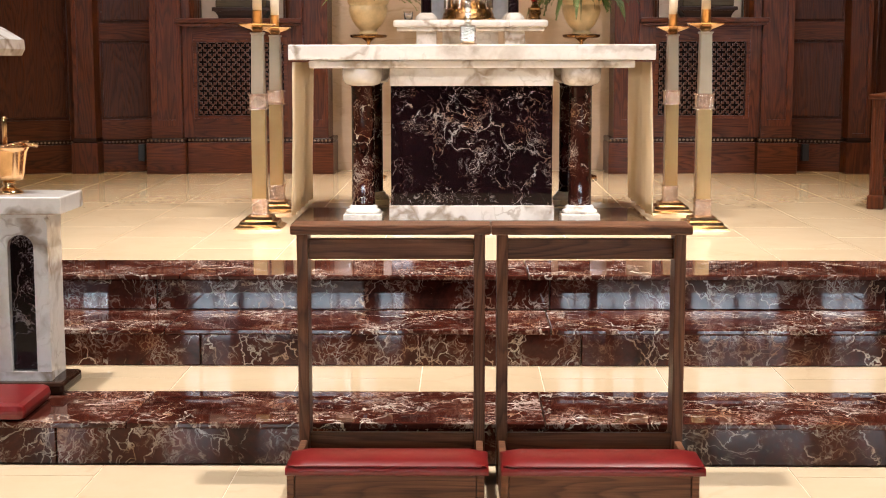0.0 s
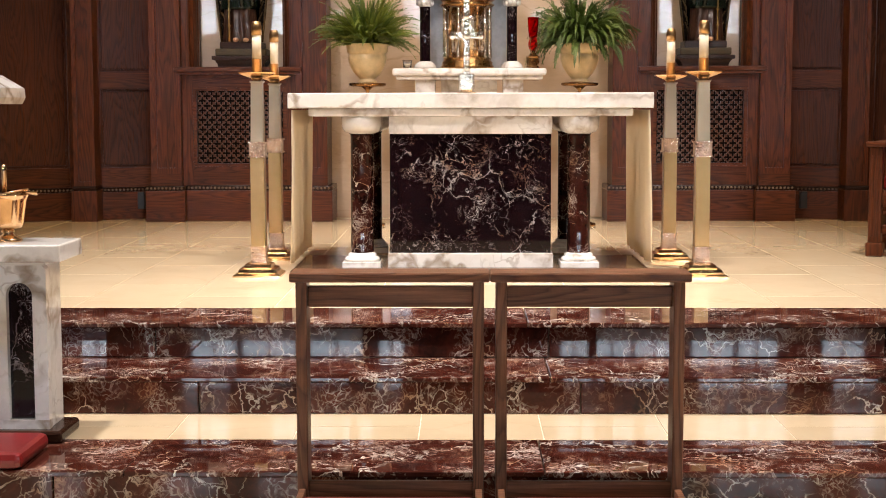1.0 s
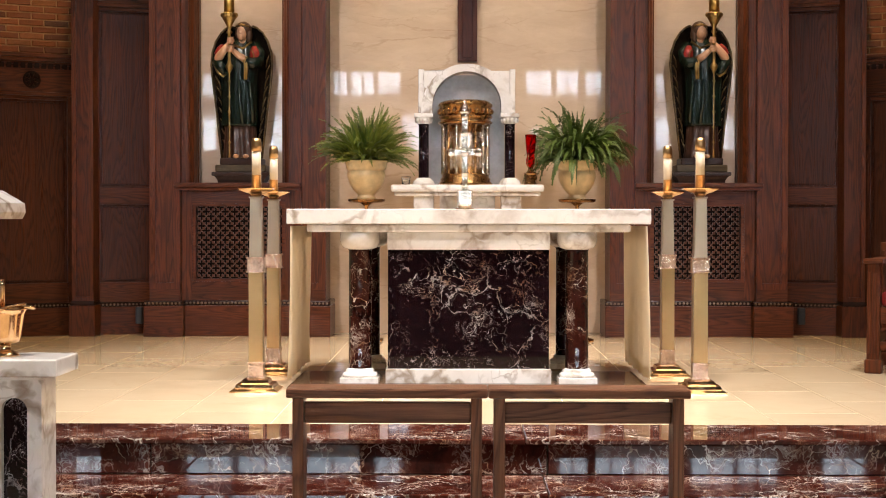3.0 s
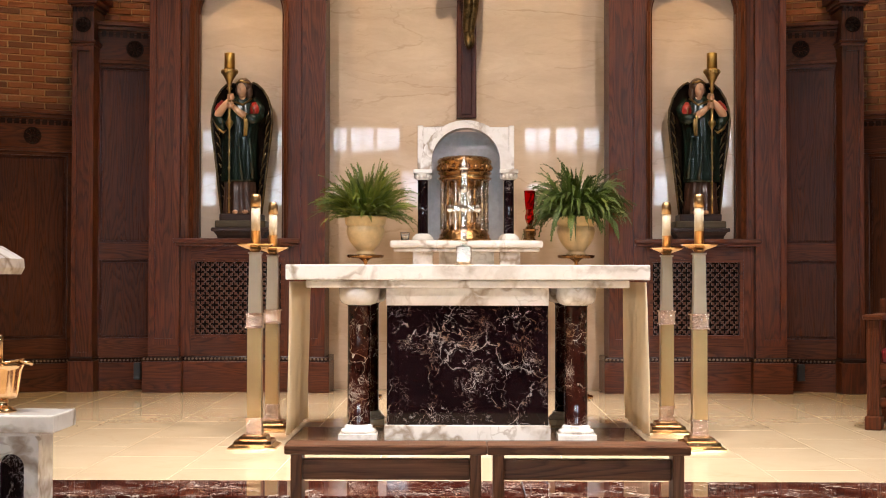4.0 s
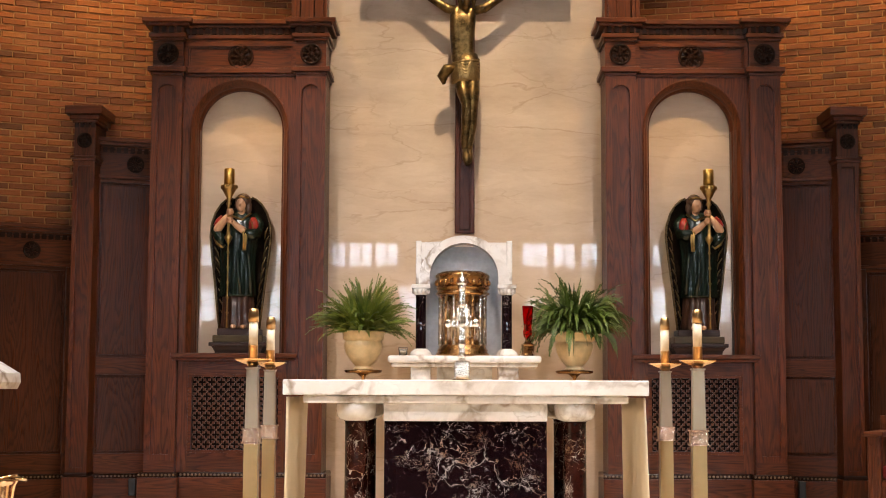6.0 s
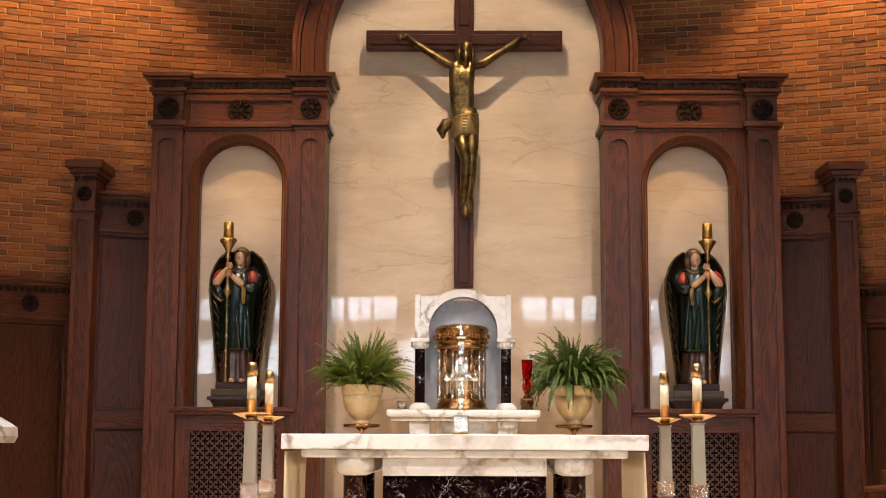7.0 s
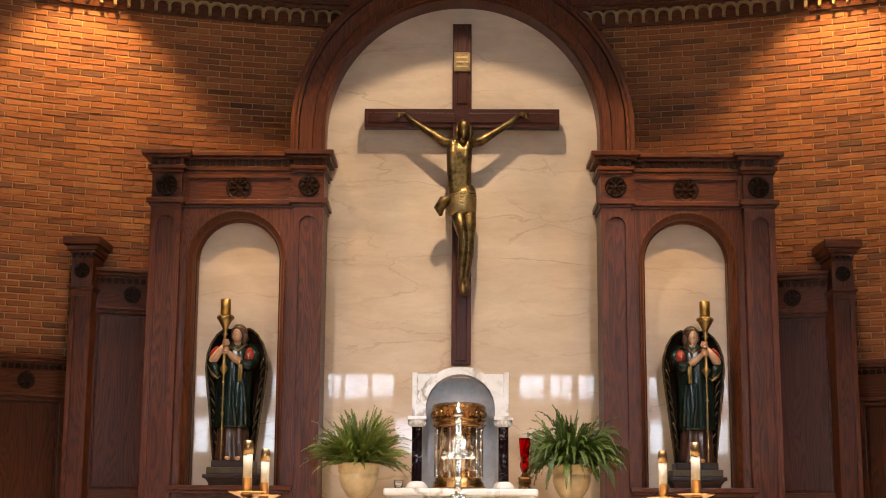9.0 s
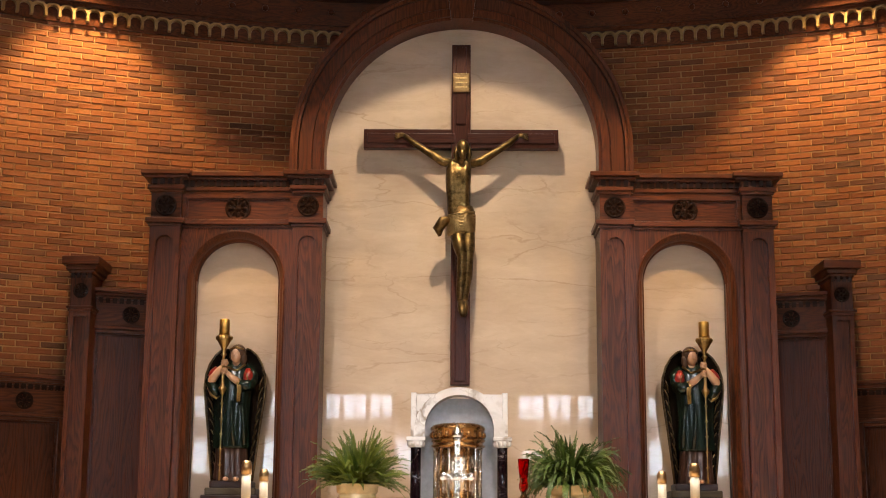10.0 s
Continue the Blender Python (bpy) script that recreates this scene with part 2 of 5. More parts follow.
M_BRASS = metal("polished_brass", (0.78, 0.49, 0.25), 0.16)
M_SATIN = metal("satin_brass", (0.44, 0.265, 0.115), 0.30, 0.04)
M_SATIN_PALE = metal("pale_satin_brass", (0.38, 0.275, 0.18), 0.40, 0.02)
M_ORNATE = metal("chased_rose_brass", (0.84, 0.62, 0.50), 0.24, 0.5, 1.0, 110)
M_GOLD = metal("gilt_metal", (0.40, 0.21, 0.08), 0.26, 0.5, 0.6, 70)
M_SILVER = metal("bright_silver_gilt", (0.88, 0.78, 0.66), 0.14, 0.3, 0.7, 80)
M_BRONZE = metal("aged_bronze", (0.215, 0.135, 0.052), 0.40, 0.75, 0.9, 38)
M_BRONZE_LIGHT = metal("rubbed_bronze", (0.42, 0.29, 0.13), 0.44, 0.45, 0.9, 60)
M_WAX = plain("ivory_wax", (0.68, 0.58, 0.42), 0.4, 0.05)
M_CLOTH = plain("ivory_linen", (0.80, 0.70, 0.55), 0.85, 0.05, 6, 0.3, 400)
nt = M_CLOTH.node_tree
thin, both = nt.nodes.new("ShaderNodeBsdfTranslucent"), nt.nodes.new("ShaderNodeMixShader")
thin.inputs[0].default_value, both.inputs[0].default_value = (0.90, 0.81, 0.66, 1), 0.7
L(nt, nt.nodes["Principled BSDF"].outputs[0], both.inputs[1])
L(nt, thin.outputs[0], both.inputs[2])
L(nt, both.outputs[0], nt.nodes["Material Output"].inputs[0])
M_RED = plain("red_vinyl", (0.15, 0.0085, 0.0085), 0.32, 0.15, 9, 0.15, 260)
M_POT = plain("ochre_ceramic", (0.64, 0.48, 0.26), 0.42, 0.2, 12)
M_LEAF = plain("fern_green", (0.13, 0.165, 0.018), 0.5, 0.45, 5)
M_LEAF2 = plain("deep_fern_green", (0.060, 0.098, 0.011), 0.5, 0.45, 5)
M_SOIL = plain("potting_soil", (0.03, 0.02, 0.013), 0.9)
M_MORTAR = plain("grey_mortar", (0.42, 0.225, 0.095), 0.9, 0.15, 30, 0.5)
M_BRICK, M_BRICKS = brick_material("red_brick", False), brick_material("red_brick_wall", True)
M_REAR = plain("dark_rear_wall", (0.030, 0.020, 0.014), 0.6, 0.2, 4)
# plaster and unseen ceiling, both darkened to cut bounced light
M_PLASTER = plain("cream_plaster", (0.30, 0.25, 0.19), 0.8, 0.05, 4)
M_CEIL = plain("dark_ceiling", (0.16, 0.11, 0.075), 0.85, 0.04, 4)
M_TEETH = plain("gilded_plaster", (0.33, 0.21, 0.08), 0.5, 0.2)
# matt near-black that paints the shade behind the grille holes
M_SHADE = plain("grille_shade", (0.008, 0.006, 0.006), 0.95)
M_SHADE.node_tree.nodes["Principled BSDF"].inputs["Specular IOR Level"].default_value = 0.1
M_CROSS = oak("crucifix_walnut", "z", (0.030, 0.009, 0.006), (0.085, 0.026, 0.015), 0.3)
M_CROSS_H = oak("crucifix_walnut_level", "x", (0.030, 0.009, 0.006), (0.085, 0.026, 0.015), 0.3)
M_ROBE = plain("dark_green_glaze", (0.004, 0.012, 0.008), 0.26, 0.5, 18, 0.2, 60)
M_WING = plain("dark_bronze_wing", (0.014, 0.009, 0.006), 0.2, 0.8, 45, 0.5, 70)
M_UNDER = plain("painted_brown_robe", (0.045, 0.020, 0.012), 0.3, 0.4, 18, 0.3, 60)
M_SKIN = plain("painted_flesh_tone", (0.50, 0.29, 0.18), 0.4)
M_HAIR = plain("painted_brown_hair", (0.06, 0.028, 0.014), 0.5, 0.3, 60, 0.6)
M_SLEEVE = plain("painted_red_sleeve", (0.27, 0.016, 0.009), 0.28, 0.5, 25)
M_GILT = metal("gilt_trim", (0.44, 0.29, 0.11), 0.34, 0.4, 0.5, 90)
M_CANDLE = metal("gilt_candle", (0.60, 0.38, 0.11), 0.35)
M_RIM = metal("worn_gilt_rim", (0.20, 0.13, 0.06), 0.32, 0.6, 0.4, 80)
M_PEDESTAL = oak("pedestal_dark", "x", (0.012, 0.006, 0.005), (0.055, 0.024, 0.016), 0.3)
M_OLIVE = oak("pedestal_olive", "x", (0.045, 0.032, 0.016), (0.10, 0.072, 0.038), 0.35)
M_IRON = plain("black_outlet", (0.012, 0.012, 0.012), 0.4)


def glass(name, colour, rough=0.02):
    m, nt, b = nodes_of(name)
    b.inputs["Base Color"].default_value = (*colour, 1)
    b.inputs["Transmission Weight"].default_value = 1.0
    b.inputs["Roughness"].default_value = rough
    b.inputs["IOR"].default_value = 1.45
    return m


M_RUBY = glass("ruby_glass", (0.80, 0.015, 0.015))
M_RUBY.node_tree.nodes["Principled BSDF"].inputs["IOR"].default_value = 1.12
M_CLEAR = glass("clear_glass", (0.95, 0.95, 0.95))


# ---- mesh tools ----
def box(bm, x0, x1, y0, y1, z0, z1, bevel=0.0, mi=0):
    v = [bm.verts.new((x, y, z)) for z in (z0, z1) for y in (y0, y1) for x in (x0, x1)]
    fs = [bm.faces.new([v[i] for i in q]) for q in ((0, 2, 3, 1), (4, 5, 7, 6), (0, 1, 5, 4), (2, 6, 7, 3), (0, 4, 6, 2), (1, 3, 7, 5))]
    for f in fs:
        f.material_index = mi
    if bevel:
        es = {e for f in fs for e in f.edges}
        bmesh.ops.bevel(bm, geom=list(es), offset=bevel, segments=2, affect="EDGES", profile=0.5, material=mi)
    return bm


def lathe(bm, profile, n=24, at=(0, 0, 0), mi=0, squash=(1, 1), turn=0.0, smooth=True):
    rings = []
    for r, z in profile:
        rings.append([bm.verts.new((at[0] + r * squash[0] * math.cos(turn + 2 * math.pi * i / n), at[1] + r * squash[1] * math.sin(turn + 2 * math.pi * i / n), at[2] + z)) for i in range(n)])
    return skin(bm, rings, mi, smooth)


def skin(bm, rings, mi=0, smooth=True, caps=True):
    for a, b in zip(rings, rings[1:]):
        n = len(a)
        for i in range(n):
            f = bm.faces.new((a[i], a[(i + 1) % n], b[(i + 1) % n], b[i]))
            f.smooth, f.material_index = smooth, mi
    if caps:
        for ring in (list(reversed(rings[0])), rings[-1]):
            bm.faces.new(ring).material_index = mi
    return bm


def tube(bm, points, radii, n=10, mi=0, flat=1.0):
    """A round limb through points."""
    pts = [Vector(p) for p in points]
    if isinstance(radii, (int, float)):
        radii = [radii] * len(pts)
    rings = []
    for i, p in enumerate(pts):
        d = (pts[min(i + 1, len(pts) - 1)] - pts[max(i - 1, 0)]).normalized()
        side = d.cross(Vector((0, 1, 0)))
        side = Vector((1, 0, 0)) if side.length < 0.1 else side.normalized()
        other = d.cross(side).normalized()
        rings.append([bm.verts.new(p + radii[i] * (math.cos(a) * side + flat * math.sin(a) * other)) for a in (2 * math.pi * k / n for k in range(n))])
    return skin(bm, rings, mi)


def prism(bm, outline, y0, y1, mi=0):
    """An outline in x, z drawn out from y0 to y1."""
    a = [bm.verts.new((x, y0, z)) for x, z in outline]
    b = [bm.verts.new((x, y1, z)) for x, z in outline]
    return skin(bm, [a, b], mi, False)


def strip(bm, inner, outer, y0, y1, mi=0, closed=False):
    """A band between two outlines in x, z with equal numbers of points, from y0 (front) to y1."""
    n = len(inner)
    vs = [[bm.verts.new((x, y, z)) for x, z in line] for line in (inner, outer) for y in (y0, y1)]
    fi, bi, fo, bo = vs
    for i in range(n if closed else n - 1):
        j = (i + 1) % n
        for q in ((fi[i], fi[j], fo[j], fo[i]), (bi[j], bi[i], bo[i], bo[j]), (fi[j], fi[i], bi[i], bi[j]), (fo[i], fo[j], bo[j], bo[i])):
            bm.faces.new(q).material_index = mi
    if not closed:
        for i in (0, n - 1):
            bm.faces.new((fi[i], fo[i], bo[i], bi[i])).material_index = mi
    return bm


def ball(bm, c, r, mi=0, n=12, squash=(1, 1, 1)):
    k = n // 2
    prof = [(max(0.02, math.sin(math.pi * i / k)), -math.cos(math.pi * i / k)) for i in range(k + 1)]
    rings = [[bm.verts.new((c[0] + r * squash[0] * p * math.cos(2 * math.pi * j / n), c[1] + r * squash[1] * p * math.sin(2 * math.pi * j / n), c[2] + r * squash[2] * z)) for j in range(n)] for p, z in prof]
    return skin(bm, rings, mi)


def mesh_of(name, bm, *materials):
    bmesh.ops.recalc_face_normals(bm, faces=bm.faces)
    me = bpy.data.meshes.new(name)
    bm.to_mesh(me)
    bm.free()
    for m in materials:
        me.materials.append(m)
    return me


def part(name, bm, material, parent, label="", at=None):
    materials = material if isinstance(material, (tuple, list)) else (material,)
    ob = new(name, mesh_of(name, bm, *materials))
    ob.parent = parent
    if at:
        ob.location = at
    return tagged(ob, label)


def thing(name, label, category, at=(0, 0, 0), group="", kind="", turn=0):
    ob = new(name)
    ob.empty_display_size = 0.1
    ob.matrix_world = pose(*at, 0, 0, turn)
    return tagged(ob, label, category, group, kind)


def solid(name, bm, material, label, category, at=(0, 0, 0), kind="", group=""):
    materials = material if isinstance(material, (tuple, list)) else (material,)
    ob = new(name, mesh_of(name, bm, *materials))
    ob.location = at
    return tagged(ob, label, category, group, kind)


def B():
    return bmesh.new()


def bx(*a, **k):
    return box(B(), *a, **k)


# ---- structure: floors, steps, walls, ceiling ----
YC, RB = 4.0, 8.5              # centre and radius of the curved apse wall
D1, D2, D3 = 4.79, 5.685, 6.12  # fronts of the three risers


def arc(r, a):
    return CX + r * math.sin(a), YC + r * math.cos(a)


def curved_band(bm, r0, r1, a0, a1, z0, z1, n=24, mi=0):
    """A band of the apse between two radii, two angles (degrees from the axis) and two heights."""
    rings = []
    for i in range(n + 1):
        a = radians(a0 + (a1 - a0) * i / n)
        (xa, ya), (xb, yb) = arc(r0, a), arc(r1, a)
        rings.append([bm.verts.new(p) for p in ((xa, ya, z0), (xb, yb, z0), (xb, yb, z1), (xa, ya, z1))])
    return skin(bm, rings, mi, False)


ground = solid("floor", bx(-9.2, 9.2, -14.5, 13.0, -0.3, -0.003), M_GROUT, "pale grouted bed of the polished nave floor", "floor", kind="structure")
platform = solid("sanctuary_floor", bx(-8.4, 8.4, 6.5725, 12.9, -0.003, FL - 0.003), M_GROUT, "raised sanctuary floor of polished cream marble tiles", "floor", kind="structure")
step_low = solid("step_1", bx(-8.4, 8.4, 5.2395, D2 + 0.03, -0.003, STEP - 0.003), M_GROUT, "lowest altar step of veined burgundy marble and cream tile", "step", kind="structure")
step_mid = solid("step_2", bx(-8.4, 8.4, D2 + 0.03, D3 + 0.03, -0.003, 2 * STEP - 0.022), M_GROUT, "second altar step of veined burgundy marble", "step", kind="structure")

wall_west = solid("wall_apse_west", curved_band(B(), RB + 0.007, RB + 0.35, -92, 0, 0, 5.7, 120), M_MORTAR, "curved apse wall of red brick in running bond", "brick wall", kind="structure")
wall_east = solid("wall_apse_east", curved_band(B(), RB + 0.007, RB + 0.35, 0, 92, 0, 5.7, 120), M_MORTAR, "curved apse wall of red brick in running bond", "brick wall", kind="structure")
upper = solid("wall_apse_upper", curved_band(B(), RB + 0.0, RB + 0.35, -92, 92, 5.7, 8.7, 120), M_PLASTER, "plain cream plaster above the apse cornice", "wall", kind="structure")
solid("ceiling", bx(-9.3, 9.3, -14.8, 13.2, 8.7, 8.9), M_CEIL, "unseen ceiling over nave and sanctuary, kept dark to cut bounce light", "ceiling", kind="structure")
for side, x in (("west", -8.8), ("east", 8.5)):
    solid("wall_nave_" + side, bx(x, x + 0.3, -14.5, 4.3, -0.3, 8.7), M_PLASTER, "plain cream plaster side wall of the nave", "wall", kind="structure")

# rear wall of the nave with its windows; unseen, dark to clear reflections
WINDOWS = [(-7.2, -6.4, 3.25, 5.25), (-5.05, -4.2, 3.25, 5.25), (-3.45, -3.0, 4.5, 5.35), (-2.9, -2.3, 4.5, 5.35), (-2.2, -1.62, 4.5, 5.35),
           (1.7, 2.35, 4.5, 5.35), (2.5, 3.07, 4.5, 5.35), (3.25, 3.7, 4.5, 5.35), (4.2, 5.0, 3.25, 5.25), (5.05, 5.8, 3.25, 5.25), (6.6, 7.4, 3.25, 5.25)]
LOW = [(-4.1, -3.1, 3.2, 3.88), (-2.85, -1.85, 3.2, 3.88), (1.8, 2.3, 3.2, 3.88), (2.4, 3.1, 3.2, 3.88), (3.15, 3.9, 3.2, 3.88), (-1.56, -1.12, 3.2, 4.45)]
xs = sorted({-8.8, 8.8} | {v for w in WINDOWS + LOW for v in w[:2]})
zs = sorted({-0.3, 8.7} | {v for w in WINDOWS + LOW for v in w[2:]})
bm = B()
for xa, xb in zip(xs, xs[1:]):
    for za, zb in zip(zs, zs[1:]):
        xm, zm = (xa + xb) / 2, (za + zb) / 2
        if not any(w[0] < xm < w[1] and w[2] < zm < w[3] for w in WINDOWS + LOW):
            box(bm, xa, xb, -14.8, -14.5, za, zb)
solid("wall_nave_rear", bm, M_REAR, "unseen rear nave wall with rows of windows, kept dark for reflections", "wall", kind="structure")
for k, (xa, xb, za, zb) in enumerate(WINDOWS + LOW):
    win = thing("window_%d" % (k + 1), "clear leaded window with a dark mullion and transom", "window", kind="structure")
    bm = B()
    xm = (xa + xb) / 2
    if xb - xa > 0.42:
        box(bm, xm - 0.02, xm + 0.02, -14.72, -14.66, za, zb)
    for z in np.arange(za + 0.40, zb - 0.1, 0.42):
        box(bm, xa, xb, -14.71, -14.67, z - 0.02, z + 0.02)
    part("window_frame", bm, OAK_V, win)


sky_glow, nt, b = nodes_of("overcast_daylight")
b.inputs["Base Color"].default_value = (0, 0, 0, 1)
b.inputs["Emission Color"].default_value = (0.74, 0.87, 1.0, 1)
nearby = noise_of(nt, place_of(nt, (1.0, 1.0, 1.6), False), 1.7, 4, 0.6)
high = nt.nodes.new("ShaderNodeSeparateXYZ")
L(nt, place_of(nt, (1, 1, 1), False), high.inputs[0])
level = math_node(nt, "ADD", high.outputs[2], math_node(nt, "MULTIPLY", nearby.outputs["Fac"], 0.3))
# bright and dim glow bands, placed to keep window glare off the risers
glow_bands = ramp(nt, math_node(nt, "MULTIPLY", level, 0.1), [(0.435, (1, 1, 1)), (0.450, (0.06, 0.06, 0.06)), (0.50, (0.08, 0.08, 0.08)), (0.512, (0.95, 0.95, 0.95)), (0.562, (0.9, 0.9, 0.9)), (0.574, (0.03, 0.03, 0.03))])
L(nt, math_node(nt, "MULTIPLY", glow_bands, 46.0), b.inputs["Emission Strength"])
solid("backdrop", bx(-9, 9, -16.6, -16.5, 1.5, 7.5), sky_glow, "glowing sheet of overcast sky and dim tree line, banded to shape reflections", "sky", kind="structure")


def slab(name, parent, x0, x1, y0, y1, z0, z1, material, bevel=0.005):
    c = ((x0 + x1) / 2, (y0 + y1) / 2, (z0 + z1) / 2)
    hx, hy, hz = (x1 - x0) / 2, (y1 - y0) / 2, (z1 - z0) / 2
    ob = part(name, bx(-hx, hx, -hy, hy, -hz, hz, bevel=bevel), material, parent)
    ob.location = c
    return ob


def course(parent, z0, z1, y0, y1, cuts, material, name="slab", gap=0.0015):
    for a, b in zip(cuts, cuts[1:]):
        slab(name, parent, a + gap, b - gap, y0, y1, z0, z1, material)


def cuts_of(start, end, lengths):
    out, k = [start], 0
    while out[-1] < end:
        out.append(out[-1] + lengths[k % len(lengths)])
        k += 1
    return out


# risers, treads with a proud rounded nosing
course(step_low, 0.0, STEP - 0.022, D1, D1 + 0.03, cuts_of(-6.05, 5.5, [1.62, 1.35, 1.71]), M_DARK, "riser_slab")
course(step_mid, STEP, 2 * STEP - 0.022, D2, D2 + 0.03, cuts_of(-5.7, 5.5, [1.5, 1.72, 1.44]), M_DARK, "riser_slab")
course(platform, 2 * STEP, FL - 0.022, D3, D3 + 0.03, cuts_of(-5.95, 5.5, [1.66, 1.41, 1.58]), M_DARK, "riser_slab")
course(step_low, STEP - 0.022, STEP, D1 - 0.018, 5.238, cuts_of(-5.68, 5.5, [1.40, 1.62, 1.53]), M_DARK, "tread_slab")
course(step_mid, 2 * STEP - 0.022, 2 * STEP, D2 - 0.018, D3 + 0.002, cuts_of(-5.73, 5.5, [1.52, 1.40, 1.63]), M_DARK, "tread_slab")
course(platform, FL - 0.022, FL, D3 - 0.018, 6.571, cuts_of(-5.85, 5.5, [1.47, 1.66, 1.52]), M_DARK, "border_slab")


def tiles(parent, x0, x1, y0, y1, z, width=0.457, length=0.914, origin=(0.97, 7.43), material=None):
    """Polished tiles in columns that are staggered by half a length."""
    shared = {}
    k0, k1 = math.floor((x0 - origin[0]) / width), math.ceil((x1 - origin[0]) / width)
    for k in range(k0, k1):
        xa = origin[0] + k * width
        shift = origin[1] + (0.5 * length if k % 2 else 0)
        j = math.floor((y0 - shift) / length)
        while shift + j * length < y1:
            ya, yb = max(y0, shift + j * length), min(y1, shift + (j + 1) * length)
            j += 1
            if yb - ya < 0.02:
                continue
            key = round(yb - ya, 3)
            hx, hy = width / 2 - 0.0022, (yb - ya) / 2 - 0.0022
            if key not in shared:
                shared[key] = mesh_of("floor_tile", bx(-hx, hx, -hy, hy, -0.003, 0.0, bevel=0.0007), material or M_TILE)
            ob = new("floor_tile", shared[key])
            ob.location, ob.parent = (xa + width / 2, (ya + yb) / 2, z), parent


# ---- the timber back wall: towers, arch, panelling ----
def rosette(name, parent, x, y, z, r):
    """One carved relief: a ring, eight petals and a boss."""
    bm = B()
    n, k = 64, 13
    grid = []
    for j in range(1, k + 1):
        u = j / k
        row = []
        for i in range(n):
            a = 2 * math.pi * i / n
            petal = math.cos(4 * a) ** 2 * max(0.0, 1 - ((u - 0.56) / 0.27) ** 2)
            boss = max(0.0, 1 - (u / 0.24) ** 2)
            ring = max(0.0, 1 - ((u - 0.91) / 0.10) ** 2)
            h = r * (0.30 * petal ** 0.7 + 0.32 * boss ** 0.6 + 0.30 * ring ** 0.6)
            row.append(bm.verts.new((u * r * math.cos(a), -h, u * r * math.sin(a))))
        grid.append(row)
    centre = bm.verts.new((0, -0.32 * r, 0))
    for i in range(n):
        m = (i + 1) % n
        bm.faces.new((centre, grid[0][i], grid[0][m])).smooth = True
        for p, q in zip(grid, grid[1:]):
            bm.faces.new((p[i], q[i], q[m], p[m])).smooth = True
    return part(name, bm, M_CARVED, parent, "carved dark rosette in a ring", (x, y, z))


def dentils(bm, x0, x1, y0, y1, z0, z1, pitch=0.055):
    n = max(2, round((x1 - x0) / pitch))
    for k in range(n):
        x = x0 + (k + 0.5) * (x1 - x0) / n
        box(bm, x - 0.3 * pitch, x + 0.3 * pitch, y0, y1, z0, z1)


def moulding(bm, x0, x1, yf, yb, levels):
    """Stacked bands (overhang, z0, z1) that step out to front and sides."""
    for out, z0, z1 in levels:
        box(bm, x0 - out, x1 + out, yf - out, yb, z0, z1, bevel=min(0.006, (z1 - z0) * 0.3))


CORNICE = [(0.014, 4.187, 4.213), (0.030, 4.213, 4.248), (0.008, 4.248, 4.300), (0.052, 4.300, 4.325), (0.080, 4.325, 4.363)]


def arch_line(cx, half, z0, spring, n=24):
    return [(cx - half, z0)] + [(cx - half * math.cos(math.pi * k / n), spring + half * math.sin(math.pi * k / n)) for k in range(n + 1)] + [(cx + half, z0)]


def sunk_panel(bm, x0, x1, z0, z1, yf, yb, margin, arched=False, depth=0.026):
    """A pilaster shaft with a sunk panel, round-headed if arched."""
    cx, half = (x0 + x1) / 2, (x1 - x0) / 2 - margin
    if arched:
        inner = arch_line(cx, half, z0 + margin, z1 - margin - half, 12)
        n = len(inner)
        outer = [(x0, z0)]
        for k, (x, z) in enumerate(inner[1:-1]):
            f = k / (n - 3)
            if f < 0.25:
                outer.append((x0, inner[1][1] + (z1 - inner[1][1]) * f * 4))
            elif f <= 0.75:
                outer.append((x0 + (x1 - x0) * (f - 0.25) * 2, z1))
            else:
                outer.append((x1, z1 - (z1 - inner[1][1]) * (f - 0.75) * 4))
        outer.append((x1, z0))
        strip(bm, inner, outer, yf, yf + depth)
        box(bm, x0, x1, yf, yf + depth, z0, z0 + margin)
    else:
        lo = [(x0, z0), (x1, z0), (x1, z1), (x0, z1)]
        li = [(x0 + margin, z0 + margin), (x1 - margin, z0 + margin), (x1 - margin, z1 - margin), (x0 + margin, z1 - margin)]
        strip(bm, li, lo, yf, yf + depth, closed=True)
    return bm


def grille_plate(x0, x1, z0, z1, pitch=0.0755):
    """A pierced plate: a lattice of diamonds, each with a four-lobed hole."""
    bm = B()
    h = pitch / 2
    nx, nz = round((x1 - x0) / h), round((z1 - z0) / h)
    for i in range(nx + 1):
        for j in range(nz + 1):
            if (i + j) % 2:
                continue
            cx, cz = x0 + i * h, z0 + j * h
            inner, outer = [], []
            for k in range(24):
                a = 2 * math.pi * k / 24
                lobe = 0.30 + 0.56 * abs(math.cos(2 * a)) ** 1.6
                r = h * lobe * 0.98
                inner.append((cx + r * math.cos(a), cz + r * math.sin(a)))
                d = h / (abs(math.cos(a)) + abs(math.sin(a)))
                outer.append((cx + d * math.cos(a), cz + d * math.sin(a)))
            edge = i in (0, nx) or j in (0, nz)
            if edge:
                continue
            vi = [bm.verts.new((x, 0, z)) for x, z in inner]
            vb = [bm.verts.new((x, 0.014, z)) for x, z in inner]
            vo = [bm.verts.new((x, 0, z)) for x, z in outer]
            for k in range(24):
                m = (k + 1) % 24
                bm.faces.new((vi[k], vi[m], vo[m], vo[k]))
                bm.faces.new((vi[m], vi[k], vb[k], vb[m]))
    return bm


